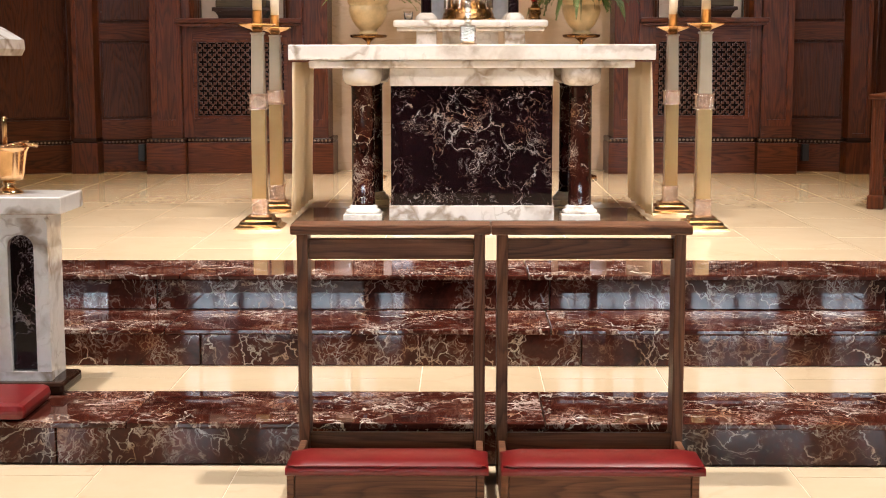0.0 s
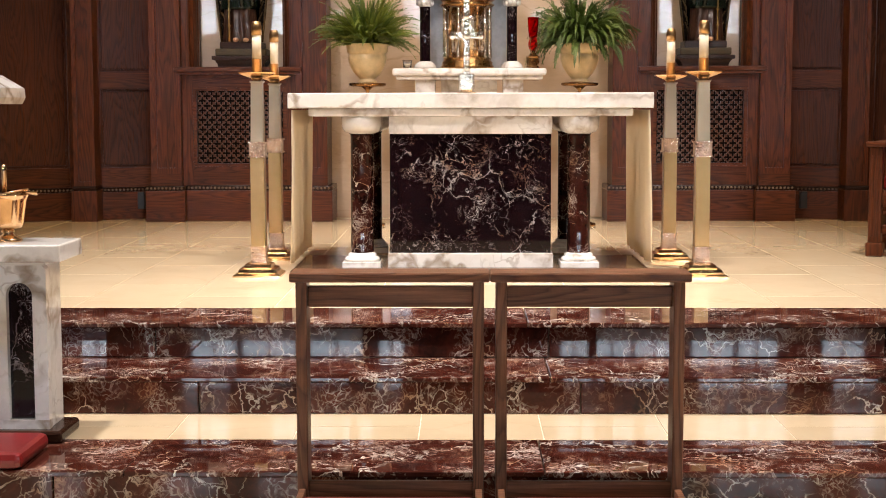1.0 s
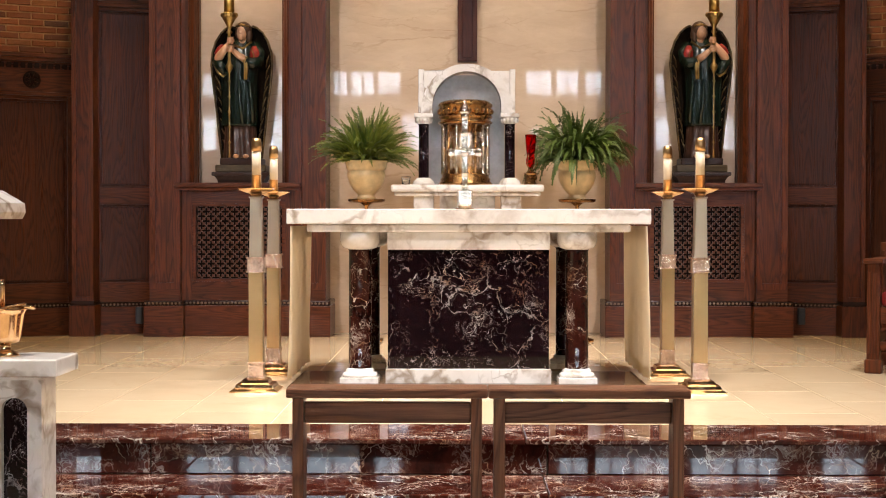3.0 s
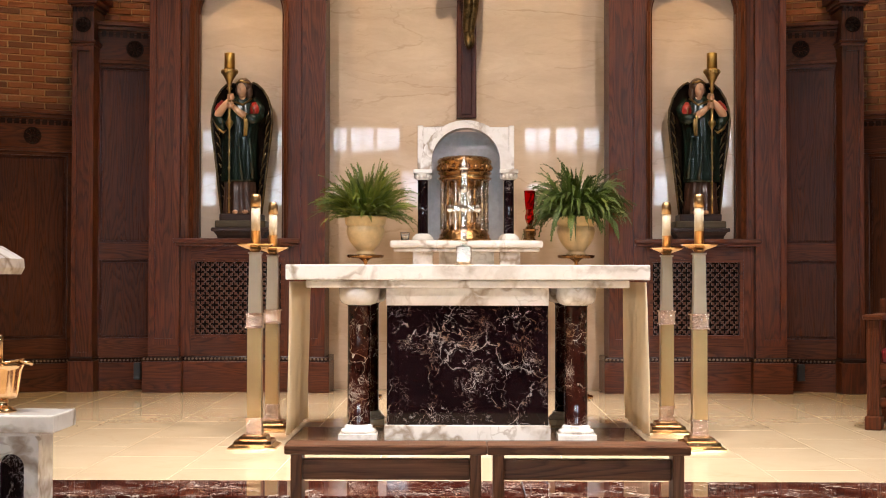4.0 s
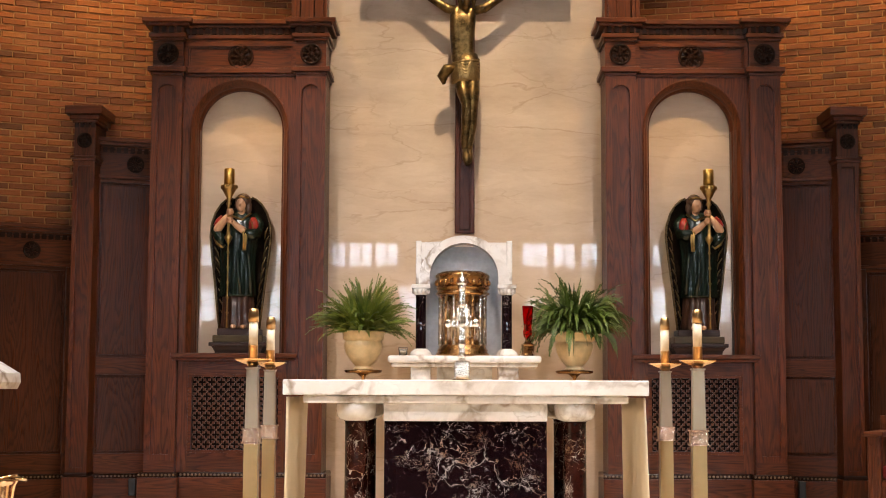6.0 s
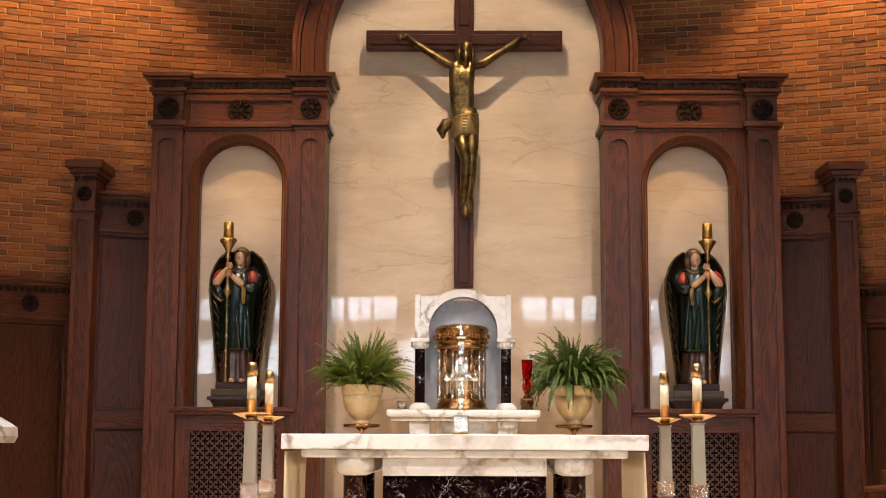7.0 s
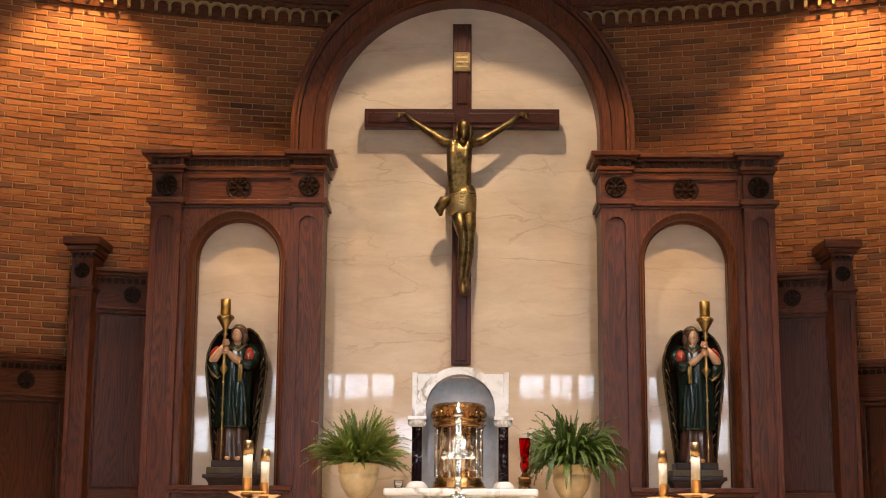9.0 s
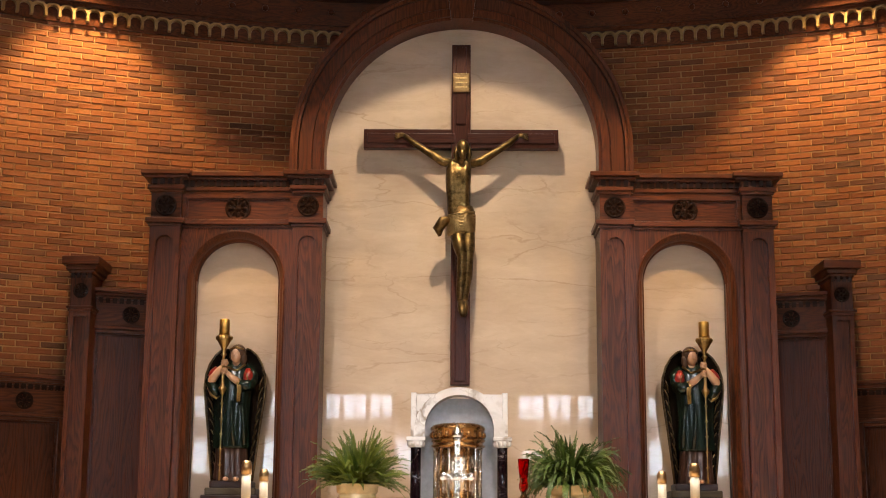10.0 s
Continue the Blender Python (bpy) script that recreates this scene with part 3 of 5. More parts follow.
def tower(at):
    """A niche tower; x from its middle, y from its pilasters' faces, z in the world."""
    t = thing("niche_tower", "tall dark oak tower with a round-headed statue niche", "wall niche", at, "niche towers")
    W, P, HO = 0.70, 0.243, 0.335
    back, f2 = 0.92, 0.07
    # plinth and bead
    for x0, x1, y in ((-W - 0.04, -W + P + 0.03, -0.04), (W - P - 0.03, W + 0.04, -0.04), (-W + P + 0.03, W - P - 0.03, f2 - 0.035)):
        part("plinth", bx(x0, x1, y, back, FL, 0.695, bevel=0.005), OAK_H, t)
        bm = bx(x0, x1, y + 0.008, back, 0.695, 0.735, bevel=0.008)
        for k in range(int((x1 - x0) / 0.03)):
            ball(bm, (x0 + 0.015 + 0.03 * k, y + 0.004, 0.715), 0.010, 1, 6)
        part("bead_moulding", bm, (M_CARVED, M_BEAD), t, "carved beaded moulding")
    # pilasters
    for x0 in (-W, W - P):
        part("pilaster", sunk_panel(B(), x0, x0 + P, 0.826, 3.88, 0.0, back, 0.049, True, 0.024), OAK_V, t)
        part("pilaster_core", bx(x0, x0 + P, 0.024, back, 0.735, 3.905), OAK_V, t)
        part("pilaster_base", bx(x0, x0 + P, 0.0, 0.024, 0.735, 0.826), OAK_H, t)
        part("pilaster_head", bx(x0, x0 + P, 0.0, 0.024, 3.88, 3.905), OAK_H, t)
    xi, xo = -W + P, W - P
    # panel below the niche: frame round the pierced plate
    gx, g0, g1 = 0.372, 0.885, 1.505
    for x0, x1 in ((xi, -gx), (gx, xo)):
        part("stile", bx(x0, x1, f2, f2 + 0.03, 0.735, 1.61), OAK_V, t)
    for z0, z1 in ((0.735, g0), (g1, 1.61)):
        part("rail", bx(-gx, gx, f2, f2 + 0.03, z0, z1), OAK_H, t)
    bm = B()
    lo = [(-gx, g0), (gx, g0), (gx, g1), (-gx, g1)]
    li = [(-gx + 0.028, g0 + 0.022), (gx - 0.028, g0 + 0.022), (gx - 0.028, g1 - 0.022), (-gx + 0.028, g1 - 0.022)]
    strip(bm, li, lo, f2 + 0.006, f2 + 0.05, closed=True)
    part("panel_moulding", bm, OAK_H, t)
    part("grille", grille_plate(-gx - 0.005, gx + 0.005, g0 - 0.01, g1 + 0.01), M_GRILLE, t, "pierced oak grille of four-lobed holes", (0, f2 + 0.014, 0))
    # added dark sheet in place of the shade inside the holes
    part("duct", bx(xi, xo, f2 + 0.12, f2 + 0.15, 0.75, 1.6), M_SHADE, t, "near-black sheet standing in for the shade behind the grille")
    # sill
    bm = bx(xi - 0.03, xo + 0.03, -0.012, 0.30, 1.61, 1.632, bevel=0.006)
    box(bm, xi - 0.045, xo + 0.045, -0.028, 0.30, 1.632, 1.67, bevel=0.008)
    part("sill", bm, OAK_H, t)
    # arch panel, its edge a deep hollow moulding that runs back to the opening
    face, spring = 0.402, 3.487
    inner = arch_line(0, face, 1.67, spring)
    n = len(inner)
    outer = [(xi, 1.67)] + [(xi + (xo - xi) * min(1, max(0, (k / (n - 3) - 0.2) / 0.6)), spring + (3.905 - spring) * min(1, (k / (n - 3)) / 0.2, (1 - k / (n - 3)) / 0.2)) for k in range(n - 2)] + [(xo, 1.67)]
    part("arch_panel", strip(B(), inner, outer, f2, f2 + 0.14), OAK_V, t)
    bm = B()
    steps = [(face - 0.001, f2 - 0.010), (face - 0.012, f2 - 0.014), (face - 0.020, f2 + 0.004), (face - 0.040, f2 + 0.030), (HO + 0.012, f2 + 0.085), (HO + 0.010, f2 + 0.105), (HO, f2 + 0.110), (HO, f2 + 0.195)]
    lines = [[bm.verts.new((px, yy, pz)) for px, pz in arch_line(0, hh, 1.67, spring, 32)] for hh, yy in steps]
    for p, q in zip(lines, lines[1:]):
        for k in range(len(p) - 1):
            bm.faces.new((p[k], p[k + 1], q[k + 1], q[k])).smooth = 0 < k < len(p) - 2
    part("arch_moulding", bm, OAK_V, t)
    part("niche_back", bx(xi, xo, 0.27, 0.30, 1.64, 3.9), M_WALL, t, "polished beige marble lining")
    for x0, x1 in ((xi - 0.0, -HO), (HO, xo)):
        part("niche_side", bx(x0, x1, f2 + 0.14, 0.27, 1.67, 3.9), OAK_V, t)
    part("core", bx(-W + 0.01, W - 0.01, 0.31, back, 0.75, 4.2), OAK_V, t)
    # frieze and cornice
    for x0, x1, y, nm in ((-W, -W + P, 0.0, "end"), (W - P, W, 0.0, "end"), (xi, xo, f2, "mid")):
        bm = B()
        ends = 1 if nm == "end" else 0
        for out, z0, z1 in ((0.012, 3.905, 3.930), (0.034, 3.930, 3.972)):
            box(bm, x0 - out * ends, x1 + out * ends, y - out, back, z0, z1, bevel=0.005)
        part("band", bm, OAK_H, t)
        bm = B()
        box(bm, x0, x1, y + 0.012, back, 3.972, 4.187)
        if nm == "mid":
            p0, p1 = x0 + 0.035, x1 - 0.035
            lo = [(x0, 3.972), (x1, 3.972), (x1, 4.187), (x0, 4.187)]
            li = [(p0, 3.990), (p1, 3.990), (p1, 4.155), (p0, 4.155)]
            strip(bm, li, lo, y - 0.016, y + 0.012, closed=True)
            li2 = [(p0 + 0.012, 4.002), (p1 - 0.012, 4.002), (p1 - 0.012, 4.143), (p0 + 0.012, 4.143)]
            strip(bm, li2, li, y - 0.002, y + 0.012, closed=True)
        part("frieze", bm, OAK_H, t)
        rosette("rosette", t, (x0 + x1) / 2, y + 0.012, 4.080 if nm == "end" else 4.070, 0.088 if nm == "end" else 0.105)
        bm = B()
        dentils(bm, x0, x1, y - 0.034, y - 0.004, 4.250, 4.302)
        tagged(part("dentil_band", bm, M_CARVED, t), kind="stuff")
        bm = B()
        for out, z0, z1 in CORNICE:
            box(bm, x0 - out * ends, x1 + out * ends, y - out, back, z0, z1, bevel=0.006)
        part("cornice", bm, OAK_H, t)
    return t


left_tower = tower((CX - 1.824, 11.62, 0))
right_tower = copy_thing(left_tower, pose(CX + 1.824, 11.62, 0))

# polished marble field behind the crucifix
solid("wall_marble", prism(B(), arch_line(CX, 1.16, FL, 4.6, 40), 12.02, 12.10), M_WALL, "polished beige marble wall field under the great arch", "wall", kind="structure")

great_arch = thing("great_arch", "broad dark oak arch moulding framing the marble field", "arch", (CX, 0, 0), kind="structure")
for name, ri, ro, yf, yb in (("inner_moulding", 1.138, 1.165, 11.785, 12.06), ("arch_edge", 1.165, 1.232, 11.762, 12.5), ("arch_face", 1.240, 1.348, 11.772, 12.5), ("arch_seat", 1.165, 1.42, 11.80, 12.49), ("outer_moulding", 1.356, 1.42, 11.745, 12.5), ("arch_bead", 1.385, 1.42, 11.728, 11.75)):
    part(name, strip(B(), arch_line(0, ri, 4.36, 4.6, 48), arch_line(0, ro, 4.36, 4.6, 48), yf, yb), OAK_V, great_arch)
part("keystone", prism(B(), [(-0.09, 5.72), (0.09, 5.72), (0.13, 6.05), (-0.13, 6.05)], 11.69, 11.80), OAK_V, great_arch)
for sx in (-1, 1):
    x0, x1 = sorted((sx * 1.17, sx * 1.36))
    part("foot", bx(x0, x1, 11.72, 11.76, 4.36, 4.40, bevel=0.006), OAK_H, great_arch)
    xa, xb = sorted((sx * 1.125, sx * 1.15))
    part("jamb", bx(xa, xb, 11.66, 12.06, FL, 4.36), OAK_V, great_arch)


def post(x):
    """A panelled end post of the wainscot."""
    t = thing("wainscot_post", "dark oak panelled post with a moulded capital", "post", (x, 11.62, 0), "wainscot posts")
    part("plinth", bx(-0.105, 0.105, -0.03, 0.5, FL, 0.695, bevel=0.005), OAK_V, t)
    part("bead_moulding", bx(-0.095, 0.095, -0.02, 0.5, 0.695, 0.73, bevel=0.008), M_CARVED, t)
    part("shaft", sunk_panel(B(), -0.085, 0.085, 0.73, 3.20, 0.0, 0.5, 0.035), OAK_V, t)
    part("shaft_core", bx(-0.085, 0.085, 0.026, 0.5, 0.73, 3.20), OAK_V, t)
    part("collar", moulding_box([(0.012, 3.20, 3.225), (0.025, 3.225, 3.245)]), OAK_H, t)
    part("capital_block", bx(-0.085, 0.085, 0.004, 0.5, 3.245, 3.50), OAK_V, t)
    rosette("rosette", t, 0, 0.004, 3.37, 0.062)
    bm = B()
    dentils(bm, -0.09, 0.09, -0.014, 0.01, 3.475, 3.515, 0.045)
    tagged(part("dentil_band", bm, M_CARVED, t), kind="stuff")
    part("cornice", moulding_box([(0.015, 3.51, 3.535), (0.035, 3.535, 3.575), (0.065, 3.575, 3.645)]), OAK_H, t)
    return t


def moulding_box(levels):
    bm = B()
    moulding(bm, -0.085, 0.085, 0.0, 0.5, levels)
    return bm


wpost = post(CX - 3.055)
copy_thing(wpost, pose(CX + 3.05, 11.62, 0))


def wainscot(angle, width, top, upper_panel, name_label):
    """A panelled bay that follows the curve of the apse: x along the wall, y outwards."""
    a = radians(angle)
    x, y = arc(8.34, a)
    t = thing("wainscot_bay", name_label, "wall panelling", (x, y, 0), "wainscot bays", turn=-angle)
    h = width / 2
    part("plinth", bx(-h, h, -0.035, 0.12, FL, 0.675, bevel=0.005), OAK_H, t)
    bm = bx(-h, h, -0.025, 0.12, 0.675, 0.71, bevel=0.006)
    for k in range(int(width / 0.03)):
        ball(bm, (-h + 0.015 + 0.03 * k, -0.026, 0.692), 0.009, 1, 6)
    part("bead_moulding", bm, (M_CARVED, M_BEAD), t, "carved beaded moulding")
    fz = top - 0.33
    part("backboard", bx(-h, h, 0.03, 0.12, 0.71, top - 0.02), OAK_PANEL, t)
    n = max(1, round(width / 0.62))
    for k in range(n + 1):
        xk = -h + k * width / n
        x0, x1 = max(-h, xk - 0.055), min(h, xk + 0.055)
        part("stile", bx(x0, x1, 0.0, 0.03, 0.71, fz, bevel=0.004), OAK_V, t)
    mids = [(0.71, 0.87), (fz - 0.03, fz)] + ([(1.50, 1.64)] if upper_panel else [])
    for k in range(n):
        x0, x1 = -h + k * width / n + 0.055, -h + (k + 1) * width / n - 0.055
        for z0, z1 in mids:
            part("rail", bx(x0, x1, 0.002, 0.03, z0, z1, bevel=0.004), OAK_H, t)
        spans = [(0.87, 1.50), (1.64, fz - 0.03)] if upper_panel else [(0.87, fz - 0.03)]
        for z0, z1 in spans:
            part("panel", bx(x0 + 0.02, x1 - 0.02, 0.016, 0.032, z0 + 0.02, z1 - 0.02, bevel=0.006), OAK_PANEL, t)
        rosette("rosette", t, (x0 + x1) / 2, 0.004, fz + 0.125, 0.07)
    bm = B()
    box(bm, -h, h, -0.022, 0.12, fz, fz + 0.03, bevel=0.005)
    box(bm, -h, h, 0.002, 0.12, fz + 0.03, fz + 0.245)
    part("frieze", bm, OAK_H, t)
    bm = B()
    dentils(bm, -h, h, -0.03, 0.0, fz + 0.215, fz + 0.255)
    tagged(part("dentil_band", bm, M_CARVED, t), kind="stuff")
    bm = B()
    for out, z0, z1 in ((0.02, fz + 0.245, fz + 0.27), (0.045, fz + 0.27, fz + 0.30), (0.07, fz + 0.30, top)):
        box(bm, -h, h, -out, 0.14, z0, z1, bevel=0.005)
    part("cornice", bm, OAK_H, t)
    return t


for s in (-1, 1):
    wainscot(s * 18.9, 0.66, 3.42, True, "tall dark oak wainscot bay with two sunk panels")
    wainscot(s * 29.0, 2.02, 2.69, False, "low dark oak wainscot bay with carved frieze")

# corbel table and timber cornice round the top of the brickwork
bm = B()
for k in range(-46, 47):
    a = k * 0.0137 + 0.004
    xm, ym = arc(RB - 0.075, a)
    piece = B()
    strip(piece, arch_line(0, 0.046, -0.085, -0.058, 6), [(-0.0585, -0.085)] + [(-0.0585, -0.05), (-0.0585, -0.02), (-0.03, -0.0), (0, 0), (0.03, 0), (0.0585, -0.02), (0.0585, -0.05)] + [(0.0585, -0.085)], -0.01, 0.06)
    box(piece, -0.0585, -0.046, -0.012, 0.06, -0.115, -0.085)
    box(piece, 0.046, 0.0585, -0.012, 0.06, -0.115, -0.085)
    m = pose(xm, ym, 5.835, 0, 0, -math.degrees(a))
    me = bpy.data.meshes.new("tmp")
    piece.to_mesh(me)
    piece.free()
    me.transform(m)
    bm.from_mesh(me)
    bpy.data.meshes.remove(me)
solid("corbel_table", bm, M_TEETH, "row of small gilded corbel arches below the cornice", "cornice", kind="structure")
bm = B()
curved_band(bm, RB - 0.03, RB + 0.1, -50, 50, 5.70, 5.84, 40)
for out, z0, z1 in ((0.10, 5.835, 5.87), (0.13, 5.87, 5.90), (0.10, 5.90, 6.10), (0.20, 6.10, 6.14), (0.26, 6.14, 6.22)):
    curved_band(bm, RB - out, RB + 0.1, -50, 50, z0, z1, 40)
for k in range(-18, 19):
    xm, ym = arc(RB - 0.11, 0.0345 * k)
    ball(bm, (xm, ym, 6.0), 0.03, 0, 8)
solid("timber_cornice", bm, OAK_H, "dark oak cornice with round studs following the apse", "cornice", kind="structure")


# ---- the altar ----
def altar():
    t = thing("altar", "white veined marble altar with dark columns and front panel", "altar", (CX - 0.01, 8.19, FL))
    bm = bx(-1.015, 1.015, -0.02, 1.16, 0.895, 0.98, bevel=0.006)
    part("mensa", bm, M_WHITE, t)
    part("mensa_moulding", bx(-0.905, 0.905, 0.0, 1.12, 0.85, 0.895, bevel=0.012), M_WHITE, t)
    part("panel_cap", bx(-0.455, 0.455, 0.03, 1.0, 0.752, 0.85, bevel=0.004), M_WHITE, t)
    part("front_panel", bx(-0.452, 0.452, 0.045, 0.98, 0.084, 0.752, bevel=0.003), M_BLACK, t, "polished near-black marble with white veins")
    part("panel_base", bx(-0.464, 0.464, 0.02, 1.0, 0.0, 0.084, bevel=0.004), M_WHITE, t)
    for x in (-0.613, 0.613):
        for y in (0.12, 0.98):
            part("column_plinth", bx(x - 0.108, x + 0.108, y - 0.108, y + 0.108, 0.0, 0.034, bevel=0.004), M_WHITE, t)
            part("column_base", lathe(B(), [(0.098, 0.033), (0.102, 0.044), (0.096, 0.056), (0.080, 0.062), (0.082, 0.072), (0.070, 0.082)], 28, (x, y, 0)), M_WHITE, t)
            part("column_shaft", lathe(B(), [(0.068, 0.08), (0.065, 0.09), (0.064, 0.74), (0.068, 0.752)], 32, (x, y, 0)), M_COLUMN, t, "polished burgundy marble with white veins")
            part("capital", lathe(B(), [(0.068, 0.752), (0.074, 0.755), (0.095, 0.762), (0.108, 0.778), (0.113, 0.80), (0.114, 0.85)], 28, (x, y, 0)), M_WHITE, t)
    return t


altar()


def hanging(x, flip):
    """An ivory cloth that hangs to the floor in shallow folds."""
    bm = B()
    n, k = 26, 10
    rows = []
    for side in (0, 1):
        grid = []
        for j in range(k + 1):
            z = FL + 0.03 + (1.335 - FL - 0.03) * j / k
            line = []
            for i in range(n + 1):
                y = 8.18 + 1.12 * i / n
                fold = 0.010 * math.sin(i * 1.15 + 0.4 * j * (1 - j / k)) * (1 - 0.75 * j / k) + 0.006 * math.sin(i * 2.7 + flip)
                line.append(bm.verts.new((x + fold + flip * 0.004 * side - 0.018 * flip * (j / k - 1), y + 0.005 * math.sin(j * 1.3), z)))
            grid.append(line)
        rows.append(grid)
    a, b = rows
    for g in (a, b):
        for j in range(k):
            for i in range(n):
                bm.faces.new((g[j][i], g[j][i + 1], g[j + 1][i + 1], g[j + 1][i])).smooth = True
    for j in range(k):
        for i in (0, n):
            bm.faces.new((a[j][i], a[j + 1][i], b[j + 1][i], b[j][i]))
    for i in range(n):
        for j in (0, k):
            bm.faces.new((a[j][i], a[j][i + 1], b[j][i + 1], b[j][i]))
    return bm


for sx in (-1, 1):
    solid("altar_cloth", hanging(CX - 0.01 + sx * 0.985, sx), M_CLOTH, "ivory linen cloth hanging from the altar's end", "altar cloth", group="altar cloths")

solid("altar_footpace", bx(-0.95, 1.03, 7.98, 8.9, FL, FL + 0.004), oak("brown_stone_inlay", "x", (0.05, 0.028, 0.016), (0.12, 0.07, 0.04), 0.1), "polished brown stone strip in the floor under the altar", "floor inlay", kind="structure")


def candlestick(at):
    t = thing("candlestick", "tall square brass processional candlestick with ivory candle", "candlestick", at, "altar candlesticks")

    def sq(bm, levels, mi=0):
        rings = [[bm.verts.new((sx * h, sy * h, z)) for sx, sy in ((-1, -1), (1, -1), (1, 1), (-1, 1))] for h, z in levels]
        return skin(bm, rings, mi, False)
    part("foot", sq(B(), [(0.128, 0), (0.128, 0.008), (0.102, 0.022), (0.098, 0.040), (0.074, 0.046), (0.070, 0.062), (0.046, 0.070)]), M_BRASS, t, "stepped polished brass foot")
    for z0, z1, h in ((0.070, 0.158, 0.040), (0.635, 0.718, 0.043)):
        part("band", sq(B(), [(h + 0.006, z0), (h + 0.006, z0 + 0.008), (h, z0 + 0.01), (h, z1 - 0.01), (h + 0.006, z1 - 0.008), (h + 0.006, z1)]), M_ORNATE, t, "band of chased foliage")
    part("lower_shaft", sq(B(), [(0.0375, 0.158), (0.0375, 0.635)]), M_SATIN, t)
    part("upper_shaft", sq(B(), [(0.0345, 0.718), (0.030, 1.03), (0.036, 1.035), (0.036, 1.042)]), M_SATIN_PALE, t)
    part("drip_pan", lathe(B(), [(0.022, 1.042), (0.030, 1.05), (0.034, 1.056), (0.075, 1.070), (0.098, 1.080), (0.101, 1.086), (0.092, 1.086), (0.03, 1.080)], 8, turn=radians(22.5), smooth=False), M_BRASS, t)
    part("socket", lathe(B(), [(0.026, 1.08), (0.026, 1.155), (0.028, 1.157)], 20), M_SATIN, t)
    part("candle", lathe(B(), [(0.025, 1.157), (0.025, 1.29)], 20), M_WAX, t, "ivory wax candle")
    part("follower", lathe(B(), [(0.0285, 1.283), (0.0285, 1.330), (0.026, 1.338), (0.022, 1.354), (0.015, 1.356)], 20), M_SATIN, t)
    return t


stick = candlestick((-1.100, 7.875, FL))
for x, y in ((-1.115, 8.72), (1.272, 7.85), (1.215, 8.68)):
    copy_thing(stick, pose(x, y, FL))


# ---- tabernacle and its shelf ----
def tabernacle_shelf():
    t = thing("tabernacle_shelf", "white veined marble shelf on square piers", "shelf", (CX - 0.005, 11.22, 0))
    part("shelf_slab", bx(-0.575, 0.575, -0.22, 0.30, 1.585, 1.64, bevel=0.018), M_WHITE, t)
    part("shelf_moulding", bx(-0.55, 0.55, -0.19, 0.28, 1.555, 1.59, bevel=0.012), M_WHITE, t)
    for x in (-0.33, 0.33):
        part("pier", bx(x - 0.075, x + 0.075, -0.15, 0.2, FL, 1.556, bevel=0.006), M_WHITE, t)
    part("centre_block", bx(-0.21, 0.21, -0.06, 0.22, FL, 1.556, bevel=0.004), M_WHITE, t)
    return t


tabernacle_shelf()


def aedicule():
    t = thing("tabernacle_arch", "small white marble arch on two dark marble columns", "arch", (CX - 0.01, 11.22, 1.64))
    for x in (-0.328, 0.328):
        part("column_base", lathe(B(), [(0.085, 0.0), (0.085, 0.012), (0.078, 0.03), (0.058, 0.048), (0.048, 0.056)], 24, (x, 0, 0)), M_WHITE, t)
        part("column_shaft", lathe(B(), [(0.043, 0.05), (0.040, 0.06), (0.039, 0.455), (0.042, 0.465)], 24, (x, 0, 0)), M_BLACK, t, "polished near-black marble with white veins")
        part("capital", lathe(bx(x - 0.072, x + 0.072, -0.065, 0.065, 0.515, 0.545, bevel=0.006), [(0.044, 0.465), (0.052, 0.475), (0.050, 0.485), (0.066, 0.515)], 24, (x, 0, 0)), M_WHITE, t)
        for k in range(10):
            a = 2 * math.pi * k / 10
            part("capital_leaf", ball(B(), (x + 0.055 * math.cos(a), 0.055 * math.sin(a), 0.494), 0.015, 0, 8, (1, 1, 1.5)), M_WHITE, t)
    bm = B()
    inner = arch_line(0, 0.262, 0.545, 0.60, 24)
    strip(bm, inner, arch_line(0, 0.345, 0.545, 0.575, 24), -0.06, 0.12)
    part("arch_ring", bm, M_WHITE, t)
    n = 12
    for sx in (-1, 1):
        curve = [(sx * 0.335 * math.cos(math.pi / 2 * k / n), 0.60 + 0.30 * math.sin(math.pi / 2 * k / n)) for k in range(n)]
        outline = [(sx * 0.362, 0.545)] + [(p[0], p[1]) for p in curve] + [(sx * 0.13, 0.868), (sx * 0.362, 0.868)]
        part("spandrel", prism(B(), outline, -0.035, 0.12), M_WHITE, t)
        part("spandrel_ear", bx(min(sx * 0.325, sx * 0.368), max(sx * 0.325, sx * 0.368), -0.05, 0.118, 0.548, 0.880, bevel=0.006), M_WHITE, t)
    part("back_plate", bx(-0.29, 0.29, 0.13, 0.15, 0.0, 0.85), plain("grey_back", (0.34, 0.31, 0.30), 0.25), t, "smooth grey lining behind the tabernacle")
    return t


aedicule()


